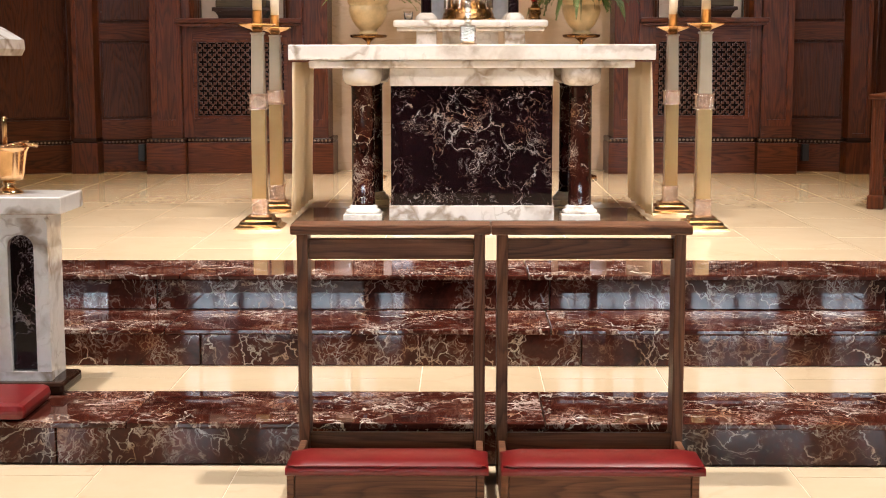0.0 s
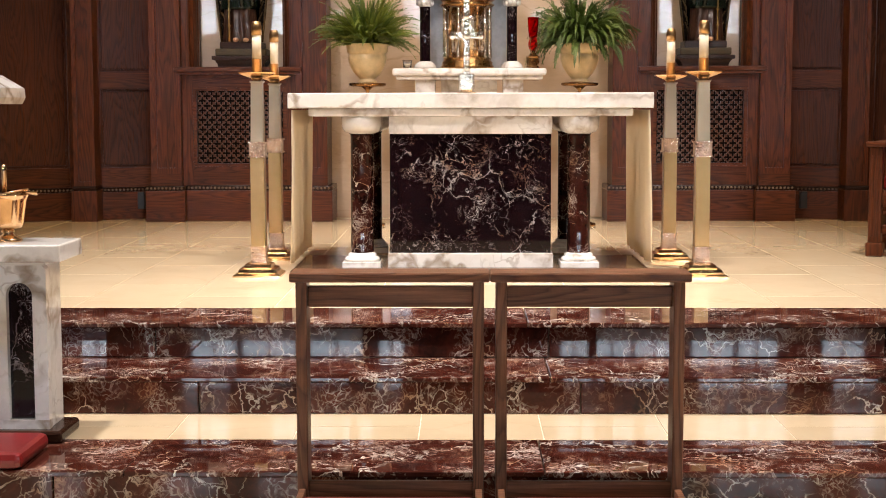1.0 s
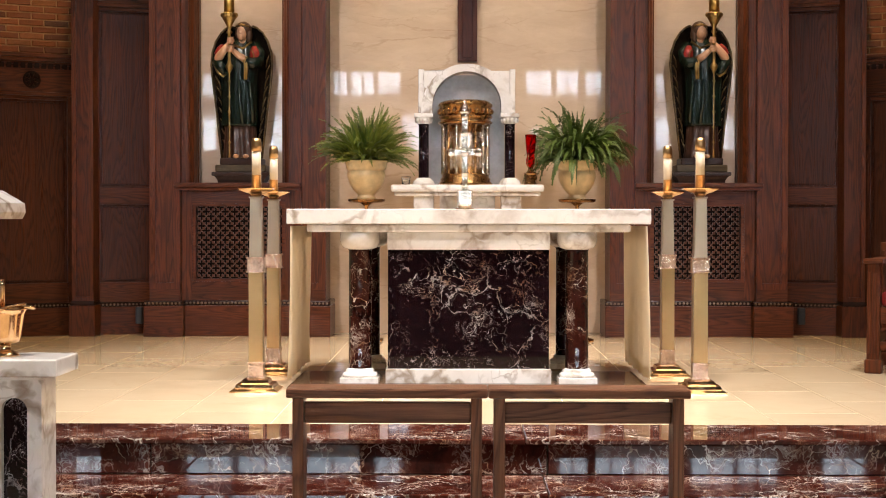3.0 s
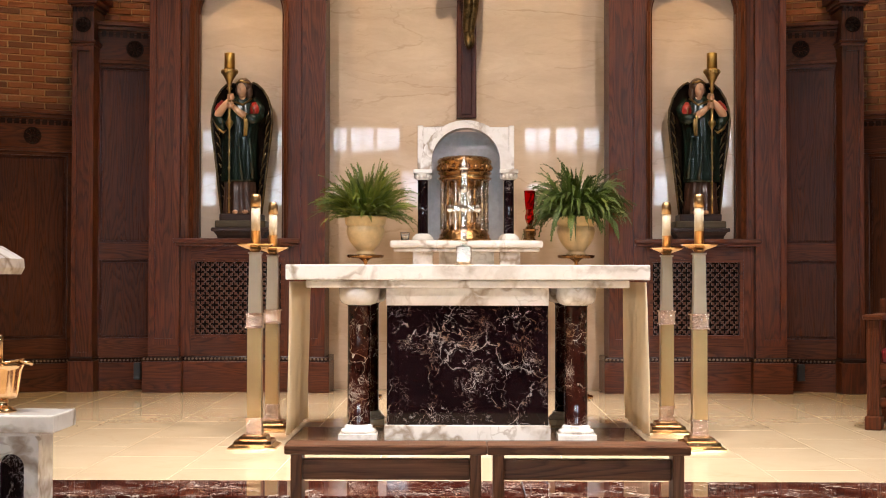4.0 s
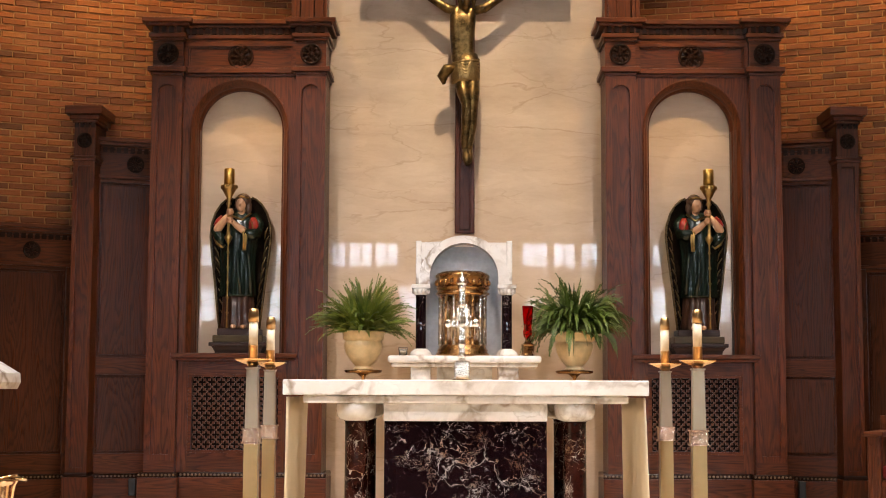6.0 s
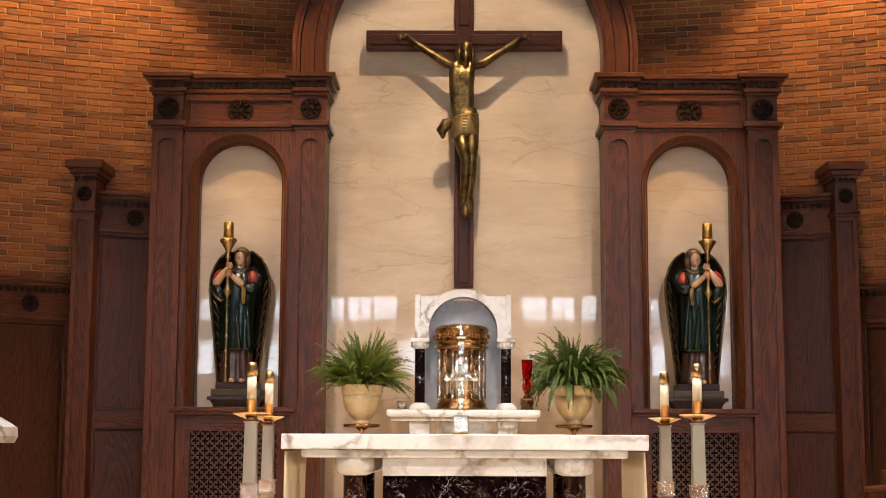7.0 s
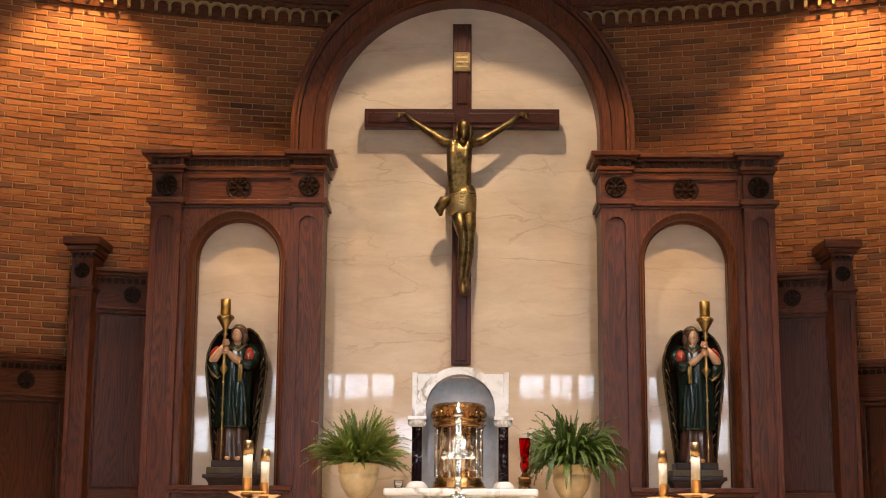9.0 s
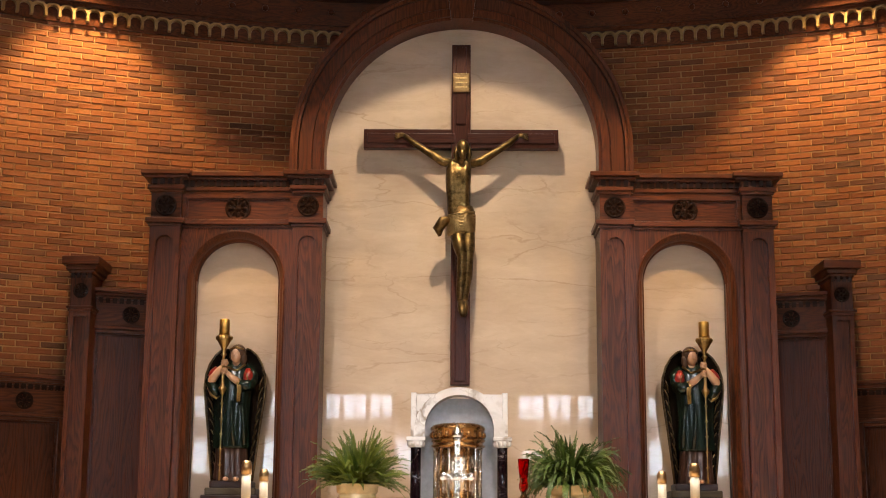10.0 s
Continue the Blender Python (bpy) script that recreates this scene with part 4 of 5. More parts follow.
def tabernacle():
    t = thing("tabernacle", "round gilded tabernacle with glazed openings and domed crown", "tabernacle", (CX - 0.02, 11.20, 1.64))
    part("base", lathe(B(), [(0.205, 0.0), (0.205, 0.015), (0.19, 0.03), (0.195, 0.045), (0.18, 0.06), (0.18, 0.08)], 32), M_GOLD, t)
    part("drum", lathe(B(), [(0.15, 0.08), (0.15, 0.46)], 32), M_SILVER, t, "bright chased silver drum")
    for k in range(15):
        a = 2 * math.pi * k / 15 + 0.13
        part("colonnette", lathe(B(), [(0.017, 0.08), (0.012, 0.09), (0.011, 0.28), (0.015, 0.285), (0.011, 0.29), (0.011, 0.43), (0.018, 0.465)], 10, (0.174 * math.cos(a), 0.174 * math.sin(a), 0)), M_SILVER if k % 3 else M_GOLD, t)
    part("entablature", lathe(B(), [(0.176, 0.455), (0.205, 0.465), (0.208, 0.478), (0.192, 0.486), (0.192, 0.502), (0.206, 0.510), (0.206, 0.522)], 40), M_GOLD, t)
    part("crown", lathe(B(), [(0.198, 0.522), (0.200, 0.590), (0.209, 0.598), (0.208, 0.612), (0.190, 0.630), (0.150, 0.642), (0.05, 0.648)], 40), M_GOLD, t)
    for k in range(22):
        a = 2 * math.pi * k / 22
        part("boss", ball(B(), (0.198 * math.cos(a), 0.198 * math.sin(a), 0.556), 0.022, 0, 8, (0.8, 0.8, 1.1)), M_GOLD, t)
    return t


tabernacle()


def altar_cross():
    """Placed on the altar before the tabernacle."""
    t = thing("altar_cross", "ornate silver-gilt standing cross on a square base", "cross", (CX - 0.03, 8.78, FL + 0.98))
    part("base", lathe(B(), [(0.085, 0), (0.085, 0.006), (0.05, 0.016), (0.04, 0.02)], 4, turn=radians(45), smooth=False), M_BRASS, t)
    part("knop", bx(-0.046, 0.046, -0.03, 0.03, 0.018, 0.118, bevel=0.008), M_SILVER, t, "square openwork knop of silvery metal")
    part("stem", bx(-0.019, 0.019, -0.012, 0.012, 0.118, 0.62, bevel=0.004), M_SILVER, t)
    part("crossbar", bx(-0.078, 0.078, -0.012, 0.012, 0.325, 0.362, bevel=0.004), M_SILVER, t)
    for x, z in ((-0.082, 0.343), (0.082, 0.343), (0.0, 0.343), (0.0, 0.56), (0.0, 0.46), (0.0, 0.22), (0.0, 0.15)):
        part("boss", ball(B(), (x, -0.012, z), 0.024, 0, 10, (1, 0.6, 1)), M_SILVER, t)
    part("finial", lathe(B(), [(0.02, 0.57), (0.034, 0.585), (0.026, 0.605), (0.012, 0.63), (0.004, 0.66)], 12), M_SILVER, t)
    return t


altar_cross()


def red_lamp():
    t = thing("sanctuary_lamp", "ruby glass sanctuary lamp on a gilt stand", "lamp", (CX + 0.475, 11.16, 1.64))
    part("stand", lathe(B(), [(0.052, 0), (0.052, 0.012), (0.044, 0.022), (0.046, 0.075), (0.052, 0.088), (0.03, 0.1), (0.02, 0.115), (0.016, 0.13)], 8, smooth=False), M_GOLD, t)
    part("bulb", lathe(B(), [(0.018, 0.125), (0.034, 0.16), (0.036, 0.19), (0.026, 0.225), (0.03, 0.235)], 20), M_RUBY, t)
    part("chimney", lathe(B(), [(0.030, 0.235), (0.036, 0.28), (0.042, 0.375), (0.046, 0.38), (0.042, 0.382), (0.034, 0.29), (0.025, 0.24)], 24), M_RUBY, t)
    for k in range(3):
        a = 2 * math.pi * k / 3
        part("arm", tube(B(), [(0.02 * math.cos(a), 0.02 * math.sin(a), 0.11), (0.05 * math.cos(a), 0.05 * math.sin(a), 0.16), (0.034 * math.cos(a), 0.034 * math.sin(a), 0.24)], 0.004, 6), M_GOLD, t)
    return t


red_lamp()
votive = thing("votive_glass", "small clear glass votive cup on the marble shelf", "glass", (CX - 0.47, 11.12, 1.64))
part("cup", lathe(B(), [(0.026, 0), (0.03, 0.004), (0.036, 0.06), (0.038, 0.062), (0.033, 0.058), (0.027, 0.01)], 20), M_CLEAR, votive)
part("wax", lathe(B(), [(0.024, 0.012), (0.026, 0.03)], 16), M_WAX, votive)


def potted_fern(x, seed, leaf, droop, spread, size):
    t = thing("potted_fern", "lush green fern in a glazed ochre urn", "plant", (x, 11.2, 1.508), "ferns beside the tabernacle")
    part("stem", lathe(B(), [(0.13, FL - 1.508), (0.13, FL - 1.49), (0.03, FL - 1.46), (0.013, FL - 1.43), (0.013, -0.03), (0.05, 0.0)], 20), M_GOLD, t, "slender gilt stand")
    part("saucer", lathe(B(), [(0.12, 0.0), (0.14, 0.008), (0.142, 0.024), (0.12, 0.026), (0.06, 0.03)], 28), M_GOLD, t, "round dark gilt saucer")
    part("urn", lathe(B(), [(0.074, 0.028), (0.072, 0.040), (0.058, 0.050), (0.066, 0.062), (0.098, 0.095), (0.128, 0.145), (0.144, 0.195), (0.147, 0.222), (0.138, 0.236), (0.137, 0.244), (0.150, 0.252), (0.156, 0.265), (0.158, 0.300), (0.166, 0.308), (0.164, 0.318), (0.152, 0.320), (0.140, 0.31), (0.138, 0.29)], 36), M_POT, t, "ochre ceramic urn with a rolled rim")
    part("soil", lathe(B(), [(0.137, 0.285), (0.1, 0.297), (0.02, 0.30)], 20), M_SOIL, t)
    r = random.Random(seed)
    bm = B()
    for k in range(300):
        a = r.uniform(0, 2 * math.pi)
        inner = k < 130
        length = r.uniform(0.30, 0.50) * size if inner else r.uniform(0.24, 0.40) * size
        lift = r.uniform(0.75, 1.5) if inner else r.uniform(0.30, 1.0)
        rr = r.uniform(0.0, 0.11)
        p = Vector((rr * math.cos(a), rr * math.sin(a), 0.295))
        d = Vector((math.cos(a) * math.cos(lift) * spread, math.sin(a) * math.cos(lift) * 0.8, math.sin(lift))).normalized()
        side = d.cross(Vector((0, 0, 1)))
        side = Vector((1, 0, 0)) if side.length < 0.05 else side.normalized()
        n = 20
        step = length / n
        bend = r.uniform(0.6, 1.5) * droop
        mi = 0 if r.random() < 0.68 else 1
        twist = r.uniform(-1.2, 1.2)
        prev = p
        for i in range(n):
            d = (d + Vector((0, 0, -bend * step * (1 + 2.2 * i / n)))).normalized()
            q = prev + d * step
            up = side.cross(d).normalized()
            w = (0.021 * math.sin(math.pi * min(1, (i + 1.8) / (n + 1.0))) + 0.004) * (0.8 + 0.4 * r.random())
            for sgn in (-1, 1):
                sd = (side * math.cos(twist) + up * math.sin(twist)) * sgn
                tip = q + sd * w + d * w * 0.45 + up * r.uniform(-0.006, 0.008)
                f = bm.faces.new([bm.verts.new(v) for v in (prev + d * step * 0.05, q + d * step * 0.25 + sd * w * 0.35, tip, prev + sd * w * 0.45 + d * step * 0.1)])
                f.material_index = mi
            f = bm.faces.new([bm.verts.new(v) for v in (prev - side * 0.0016, prev + side * 0.0016, q + side * 0.0012, q - side * 0.0012)])
            f.material_index = mi
            prev = q
    ob = part("foliage", bm, (leaf, M_LEAF2), t, "arching feathery fern fronds")
    return t


potted_fern(CX - 0.775, 3, M_LEAF, 1.5, 0.78, 0.97)
potted_fern(CX + 0.83, 11, M_LEAF2, 2.5, 0.72, 1.10)


# ---- crucifix ----
def crucifix():
    t = thing("crucifix", "large dark walnut cross with a plaque, mounted on marble", "cross", (CX - 0.003, 11.86, 0))
    part("upright", bx(-0.079, 0.079, 0.0, 0.09, 2.655, 5.545, bevel=0.006), M_CROSS, t)
    for z0, z1 in ((2.68, 4.60), (4.84, 5.52)):
        part("upright_moulding", bx(-0.045, 0.045, -0.014, 0.002, z0, z1, bevel=0.008), M_CROSS, t)
    for x0, x1 in ((-0.815, -0.079), (0.079, 0.815)):
        part("cross_arm", bx(x0, x1, 0.0, 0.088, 4.637, 4.80, bevel=0.006), M_CROSS_H, t)
        part("arm_moulding", bx(x0 + (0.03 if x0 < 0 else -0.03), x1 - (-0.03 if x0 < 0 else 0.03), -0.014, 0.002, 4.675, 4.762, bevel=0.008), M_CROSS_H, t)
    for z in (3.2, 5.3):
        part("bracket", bx(-0.04, 0.04, 0.09, 0.162, z, z + 0.08), M_IRON, t)
    plaque = part("plaque", bx(-0.072, 0.072, -0.028, -0.012, 5.115, 5.285, bevel=0.006), M_RIM, t, "small square bronze plaque")
    for z in (5.16, 5.20, 5.24):
        part("plaque_bar", bx(-0.05, 0.05, -0.032, -0.028, z - 0.006, z + 0.006), M_BRONZE_LIGHT, plaque)
    return t


crucifix()

bm = B()
rings = []
for z, cx, hw, hd in ((4.02, 0.0, 0.100, 0.070), (4.10, -0.018, 0.098, 0.066), (4.17, -0.024, 0.092, 0.062), (4.24, -0.026, 0.098, 0.070), (4.31, -0.026, 0.102, 0.078), (4.38, -0.024, 0.106, 0.082), (4.44, -0.022, 0.106, 0.076), (4.49, -0.018, 0.104, 0.062), (4.525, -0.01, 0.062, 0.045)):
    ring = []
    for i in range(40):
        a = 2 * math.pi * i / 40
        front = max(0.0, -math.sin(a))
        relief = 0.010 * front * math.cos(3 * a + math.pi / 2) * (1 if z > 4.3 else 0.4) + 0.006 * front * math.sin(z * 92)
        relief -= 0.012 * front ** 8
        ring.append(bm.verts.new((cx + hw * math.cos(a), hd * math.sin(a) - 0.02 - relief, z)))
    rings.append(ring)
skin(bm, rings)
tube(bm, [(-0.005, -0.03, 4.49), (0.006, -0.055, 4.56)], [0.040, 0.034], 12)
ball(bm, (0.012, -0.080, 4.612), 0.060, 0, 16, (0.90, 1.0, 1.15))
ball(bm, (0.010, -0.112, 4.545), 0.034, 0, 12, (0.85, 0.8, 1.3))
for sx in (-1, 1):
    tube(bm, [(0.01 + 0.045 * sx, -0.07, 4.62), (0.01 + 0.058 * sx, -0.06, 4.56), (0.01 + 0.050 * sx, -0.07, 4.49)], [0.020, 0.022, 0.008], 8)
for sx in (-1, 1):
    tube(bm, [(sx * 0.075, -0.02, 4.49), (sx * 0.15, -0.02, 4.505), (sx * 0.25, -0.01, 4.575), (sx * 0.29, -0.005, 4.60), (sx * 0.40, 0.0, 4.675), (sx * 0.47, 0.005, 4.735)], [0.04, 0.04, 0.034, 0.03, 0.028, 0.018], 10)
    ball(bm, (sx * 0.50, 0.0, 4.745), 0.030, 0, 8, (1.2, 0.5, 0.6))
    for k in range(4):
        tube(bm, [(sx * 0.505, -0.005, 4.752 - 0.008 * k), (sx * 0.555, -0.014, 4.752 - 0.016 * k)], [0.007, 0.005], 6)
tube(bm, [(0.01, -0.01, 4.12), (0.012, -0.02, 4.05), (0.01, -0.02, 3.98), (0.005, -0.02, 3.90)], [0.088, 0.108, 0.112, 0.09], 16, flat=0.7)
rings = []
for z, hw, hd in ((3.885, 0.112, 0.082), (3.90, 0.118, 0.090), (3.97, 0.120, 0.092), (4.04, 0.112, 0.084), (4.055, 0.104, 0.076)):
    rings.append([bm.verts.new((0.0 + hw * math.cos(a), (hd + 0.006 * math.sin(11 * a + 30 * z)) * math.sin(a) - 0.02, z + 0.10 * hw * math.cos(a) + 0.012 * math.sin(3 * a))) for a in (2 * math.pi * i / 40 for i in range(40))])
skin(bm, rings, 1)
for k in range(5):
    tube(bm, [(-0.105, -0.055, 4.000 + 0.010 * k), (0.0, -0.112, 3.945 + 0.026 * k), (0.112, -0.055, 3.965 + 0.026 * k)], 0.009, 8, 1)
tube(bm, [(-0.07, -0.03, 4.02), (-0.15, -0.05, 3.99), (-0.19, -0.04, 3.93), (-0.175, -0.03, 3.87)], [0.03, 0.05, 0.045, 0.012], 8)
tube(bm, [(-0.045, -0.01, 3.95), (-0.01, -0.075, 3.78), (0.015, -0.09, 3.69), (0.012, -0.05, 3.55), (-0.005, -0.02, 3.40), (0.0, -0.02, 3.31)], [0.062, 0.056, 0.048, 0.046, 0.034, 0.028], 12)
tube(bm, [(0.055, -0.01, 3.95), (0.06, -0.06, 3.78), (0.055, -0.075, 3.68), (0.05, -0.03, 3.54), (0.035, -0.01, 3.40), (0.025, -0.02, 3.31)], [0.062, 0.055, 0.048, 0.046, 0.034, 0.028], 12)
tube(bm, [(0.0, -0.025, 3.33), (0.012, -0.05, 3.26), (0.018, -0.075, 3.205)], [0.032, 0.036, 0.022], 10)
tube(bm, [(0.03, -0.02, 3.33), (0.032, -0.035, 3.27), (0.034, -0.055, 3.22)], [0.03, 0.032, 0.02], 10)
solid("bronze_corpus", bm, (M_BRONZE, M_BRONZE_LIGHT), "plain aged bronze figure fixed to the wooden cross", "statue", (CX, 11.835, 0))


# ---- the niche statues, simple painted figures ----
def statue(at, s):
    """One plain mesh; s mirrors it."""
    bm = B()

    def gown(levels, mi, folds, depth):
        rings = []
        n = 72
        for z, cx, hw, hd in levels:
            ring = []
            for i in range(n):
                a = 2 * math.pi * i / n
                k = 1 + depth * math.sin(folds * a + 5 * z) * (1 - 0.7 * min(1, z / 0.9)) + 0.4 * depth * math.sin(2.3 * folds * a + 2)
                ring.append(bm.verts.new(((cx + hw * k * math.cos(a)) * s, hd * k * math.sin(a) - 0.01, z)))
            rings.append(ring)
        skin(bm, rings, mi)
    gown([(0.0, -0.01, 0.135, 0.095), (0.03, -0.01, 0.136, 0.097), (0.15, -0.012, 0.122, 0.09), (0.30, -0.015, 0.118, 0.088)], 2, 13, 0.07)
    gown([(0.255, -0.02, 0.138, 0.102), (0.27, -0.02, 0.142, 0.105), (0.42, -0.02, 0.136, 0.10), (0.58, -0.02, 0.140, 0.10), (0.70, -0.015, 0.152, 0.098),
          (0.80, -0.005, 0.148, 0.09), (0.88, 0.0, 0.118, 0.078), (0.93, 0.005, 0.065, 0.06), (0.96, 0.01, 0.04, 0.045)], 0, 9, 0.05)
    # wings: two cupped shells with overlapping rows of feathers
    edge = [(0.0, 0.160), (0.2, 0.182), (0.4, 0.205), (0.6, 0.230), (0.74, 0.244), (0.84, 0.236), (0.93, 0.208), (1.0, 0.165), (1.04, 0.120), (1.055, 0.085)]
    for side in (-1, 1):
        front, rear = [], []
        for j in range(41):
            z = 1.055 * j / 40
            xo = float(np.interp(z, [p for p, q in edge], [q for p, q in edge]))
            fa, ra = [], []
            for i in range(13):
                u = i / 12
                x = side * (0.012 + (xo - 0.012) * u)
                y = 0.115 - 0.13 * u ** 1.8 - 0.010 * abs(math.sin(9 * math.pi * u + 0.8 * z)) * (0.4 + 0.6 * abs(math.sin(z * 21 + 3 * u)))
                fa.append(bm.verts.new((x, y, z)))
                ra.append(bm.verts.new((x * 1.01, 0.137 - 0.125 * u ** 1.8, z)))
            front.append(fa)
            rear.append(ra)
        for g in (front, rear):
            for p, q in zip(g, g[1:]):
                for i in range(12):
                    f = bm.faces.new((p[i], p[i + 1], q[i + 1], q[i]))
                    f.material_index, f.smooth = 1, True
        for p, q, a, b in zip(front, front[1:], rear, rear[1:]):
            for i in (0, 12):
                bm.faces.new((p[i], q[i], b[i], a[i])).material_index = 1
        for i in range(12):
            for j in (0, 40):
                bm.faces.new((front[j][i], front[j][i + 1], rear[j][i + 1], rear[j][i])).material_index = 1
        tube(bm, [(side * q, -0.014 + 0.06 * max(0, p - 0.9), p) for p, q in edge], 0.009, 8, 8)
        for k in range(9):
            zz = 0.10 + 0.085 * k
            xo = float(np.interp(zz, [p for p, q in edge], [q for p, q in edge]))
            tube(bm, [(side * (xo - 0.018), -0.004, zz + 0.05), (side * (xo - 0.045), 0.022, zz), (side * (xo - 0.055), 0.03, zz - 0.055)], [0.004, 0.007, 0.003], 6, 8)
    # head bowed to the staff, hair, gilt band
    hx = 0.012 * s
    ball(bm, (hx - 0.004 * s, -0.082, 0.988), 0.050, 3, 16, (0.80, 0.92, 1.18))
    ball(bm, (hx + 0.008 * s, -0.045, 1.020), 0.068, 4, 16, (0.95, 0.92, 0.95))
    ball(bm, (hx + 0.052 * s, -0.052, 0.970), 0.032, 4, 10, (0.85, 1.1, 1.9))
    ball(bm, (hx - 0.040 * s, -0.045, 0.990), 0.026, 4, 10, (0.8, 1.1, 1.6))
    tube(bm, [(hx - 0.046 * s, -0.085, 1.040), (hx, -0.110, 1.052), (hx + 0.054 * s, -0.082, 1.038)], 0.009, 8, 6)
    tube(bm, [(hx - 0.006 * s, -0.128, 0.998), (hx - 0.009 * s, -0.137, 0.978)], [0.006, 0.009], 6, 3)
    tube(bm, [(hx, -0.06, 0.955), (hx - 0.005 * s, -0.04, 0.90)], [0.030, 0.036], 10, 3)
    # arms that clasp the staff
    tube(bm, [(-0.10 * s, -0.02, 0.89), (-0.165 * s, -0.055, 0.83), (-0.185 * s, -0.085, 0.765)], [0.040, 0.050, 0.046], 12, 0)
    tube(bm, [(-0.185 * s, -0.09, 0.775), (-0.150 * s, -0.125, 0.715), (-0.125 * s, -0.13, 0.655)], [0.045, 0.038, 0.014], 10, 0)
    tube(bm, [(-0.205 * s, -0.09, 0.735), (-0.172 * s, -0.135, 0.672), (-0.125 * s, -0.145, 0.640), (-0.105 * s, -0.13, 0.66)], [0.008, 0.010, 0.010, 0.006], 8, 6)
    tube(bm, [(-0.185 * s, -0.105, 0.765), (-0.165 * s, -0.12, 0.795), (-0.115 * s, -0.145, 0.855), (-0.070 * s, -0.15, 0.905)], [0.030, 0.035, 0.028, 0.020], 12, 3)
    tube(bm, [(0.10 * s, -0.02, 0.90), (0.145 * s, -0.055, 0.83), (0.135 * s, -0.085, 0.755)], [0.040, 0.048, 0.046], 12, 0)
    tube(bm, [(0.145 * s, -0.08, 0.76), (0.095 * s, -0.12, 0.745), (0.045 * s, -0.135, 0.765)], [0.050, 0.046, 0.034], 12, 0)
    tube(bm, [(0.055 * s, -0.13, 0.765), (0.00, -0.15, 0.800), (-0.045 * s, -0.158, 0.840)], [0.029, 0.027, 0.020], 12, 3)
    for x, z in ((-0.066, 0.918), (-0.066, 0.852)):
        ball(bm, (x * s, -0.160, z), 0.028, 3, 10, (1.1, 0.8, 0.95))
        for k in range(4):
            tube(bm, [((x - 0.022) * s, -0.172, z - 0.018 + 0.012 * k), ((x + 0.004) * s, -0.190, z - 0.016 + 0.012 * k), ((x + 0.022) * s, -0.176, z - 0.014 + 0.012 * k)], 0.0065, 6, 3)
    # red oversleeves with gilt hems, hanging cuff, collar
    tube(bm, [(0.108 * s, -0.088, 0.885), (0.112 * s, -0.100, 0.845), (0.118 * s, -0.098, 0.775)], [0.016, 0.036, 0.046], 14, 5, 0.6)
    tube(bm, [(0.078 * s, -0.118, 0.775), (0.118 * s, -0.128, 0.765), (0.158 * s, -0.105, 0.775)], 0.006, 6, 6)
    tube(bm, [(0.085 * s, -0.110, 0.86), (0.105 * s, -0.126, 0.83), (0.115 * s, -0.126, 0.775)], 0.0045, 6, 6)
    tube(bm, [(-0.140 * s, -0.070, 0.895), (-0.160 * s, -0.084, 0.86), (-0.180 * s, -0.09, 0.81)], [0.018, 0.030, 0.034], 12, 5, 0.6)
    for x in (0.040, 0.056):
        tube(bm, [(x * s, -0.150, 0.790), ((x + 0.006) * s, -0.158, 0.70), (x * s, -0.150, 0.615)], [0.012, 0.011, 0.007], 8, 6)
    tube(bm, [(0.085 * s, -0.06, 0.92), (0.02 * s, -0.10, 0.865), (-0.07 * s, -0.075, 0.90)], 0.009, 8, 6)
    tube(bm, [(0.07 * s, -0.105, 0.60), (0.09 * s, -0.108, 0.45), (0.10 * s, -0.10, 0.28)], [0.012, 0.016, 0.018], 8, 0)
    tube(bm, [(-0.01 * s, -0.110, 0.62), (0.00 * s, -0.118, 0.45), (0.02 * s, -0.112, 0.27)], [0.012, 0.016, 0.018], 8, 0)
    # the staff with its candle
    sx = -0.076 * s
    prof = [(0.009, 0.0)]
    for z in (0.12, 0.24, 0.36, 0.48, 0.60):
        prof += [(0.0065, z - 0.03), (0.0065, z - 0.012), (0.014, z), (0.0065, z + 0.012), (0.0065, z + 0.03)]
    prof += [(0.007, 0.66), (0.016, 0.68), (0.030, 0.705), (0.032, 0.722), (0.016, 0.74), (0.012, 0.78), (0.012, 0.97), (0.026, 0.985), (0.014, 1.0), (0.020, 1.03), (0.044, 1.075), (0.058, 1.10), (0.060, 1.125), (0.040, 1.14)]
    lathe(bm, prof, 14, (sx, -0.168, 0), 6)
    for k in range(6):
        a = math.pi * k / 3
        ball(bm, (sx + 0.052 * math.cos(a), -0.168 + 0.052 * math.sin(a), 1.118), 0.018, 6, 8, (1, 1, 1.2))
    lathe(bm, [(0.041, 1.135), (0.041, 1.262), (0.034, 1.266)], 20, (sx, -0.168, 0), 7)
    for x in (-0.035, 0.045):
        ball(bm, (x * s, -0.115, 0.014), 0.03, 3, 10, (0.8, 1.4, 0.6))
    return solid("niche_statue", bm, (M_ROBE, M_WING, M_UNDER, M_SKIN, M_HAIR, M_SLEEVE, M_GILT, M_CANDLE, M_RIM), "painted winged statue in dark green robes holding a gilt candle staff", "statue", at, group="niche statues")


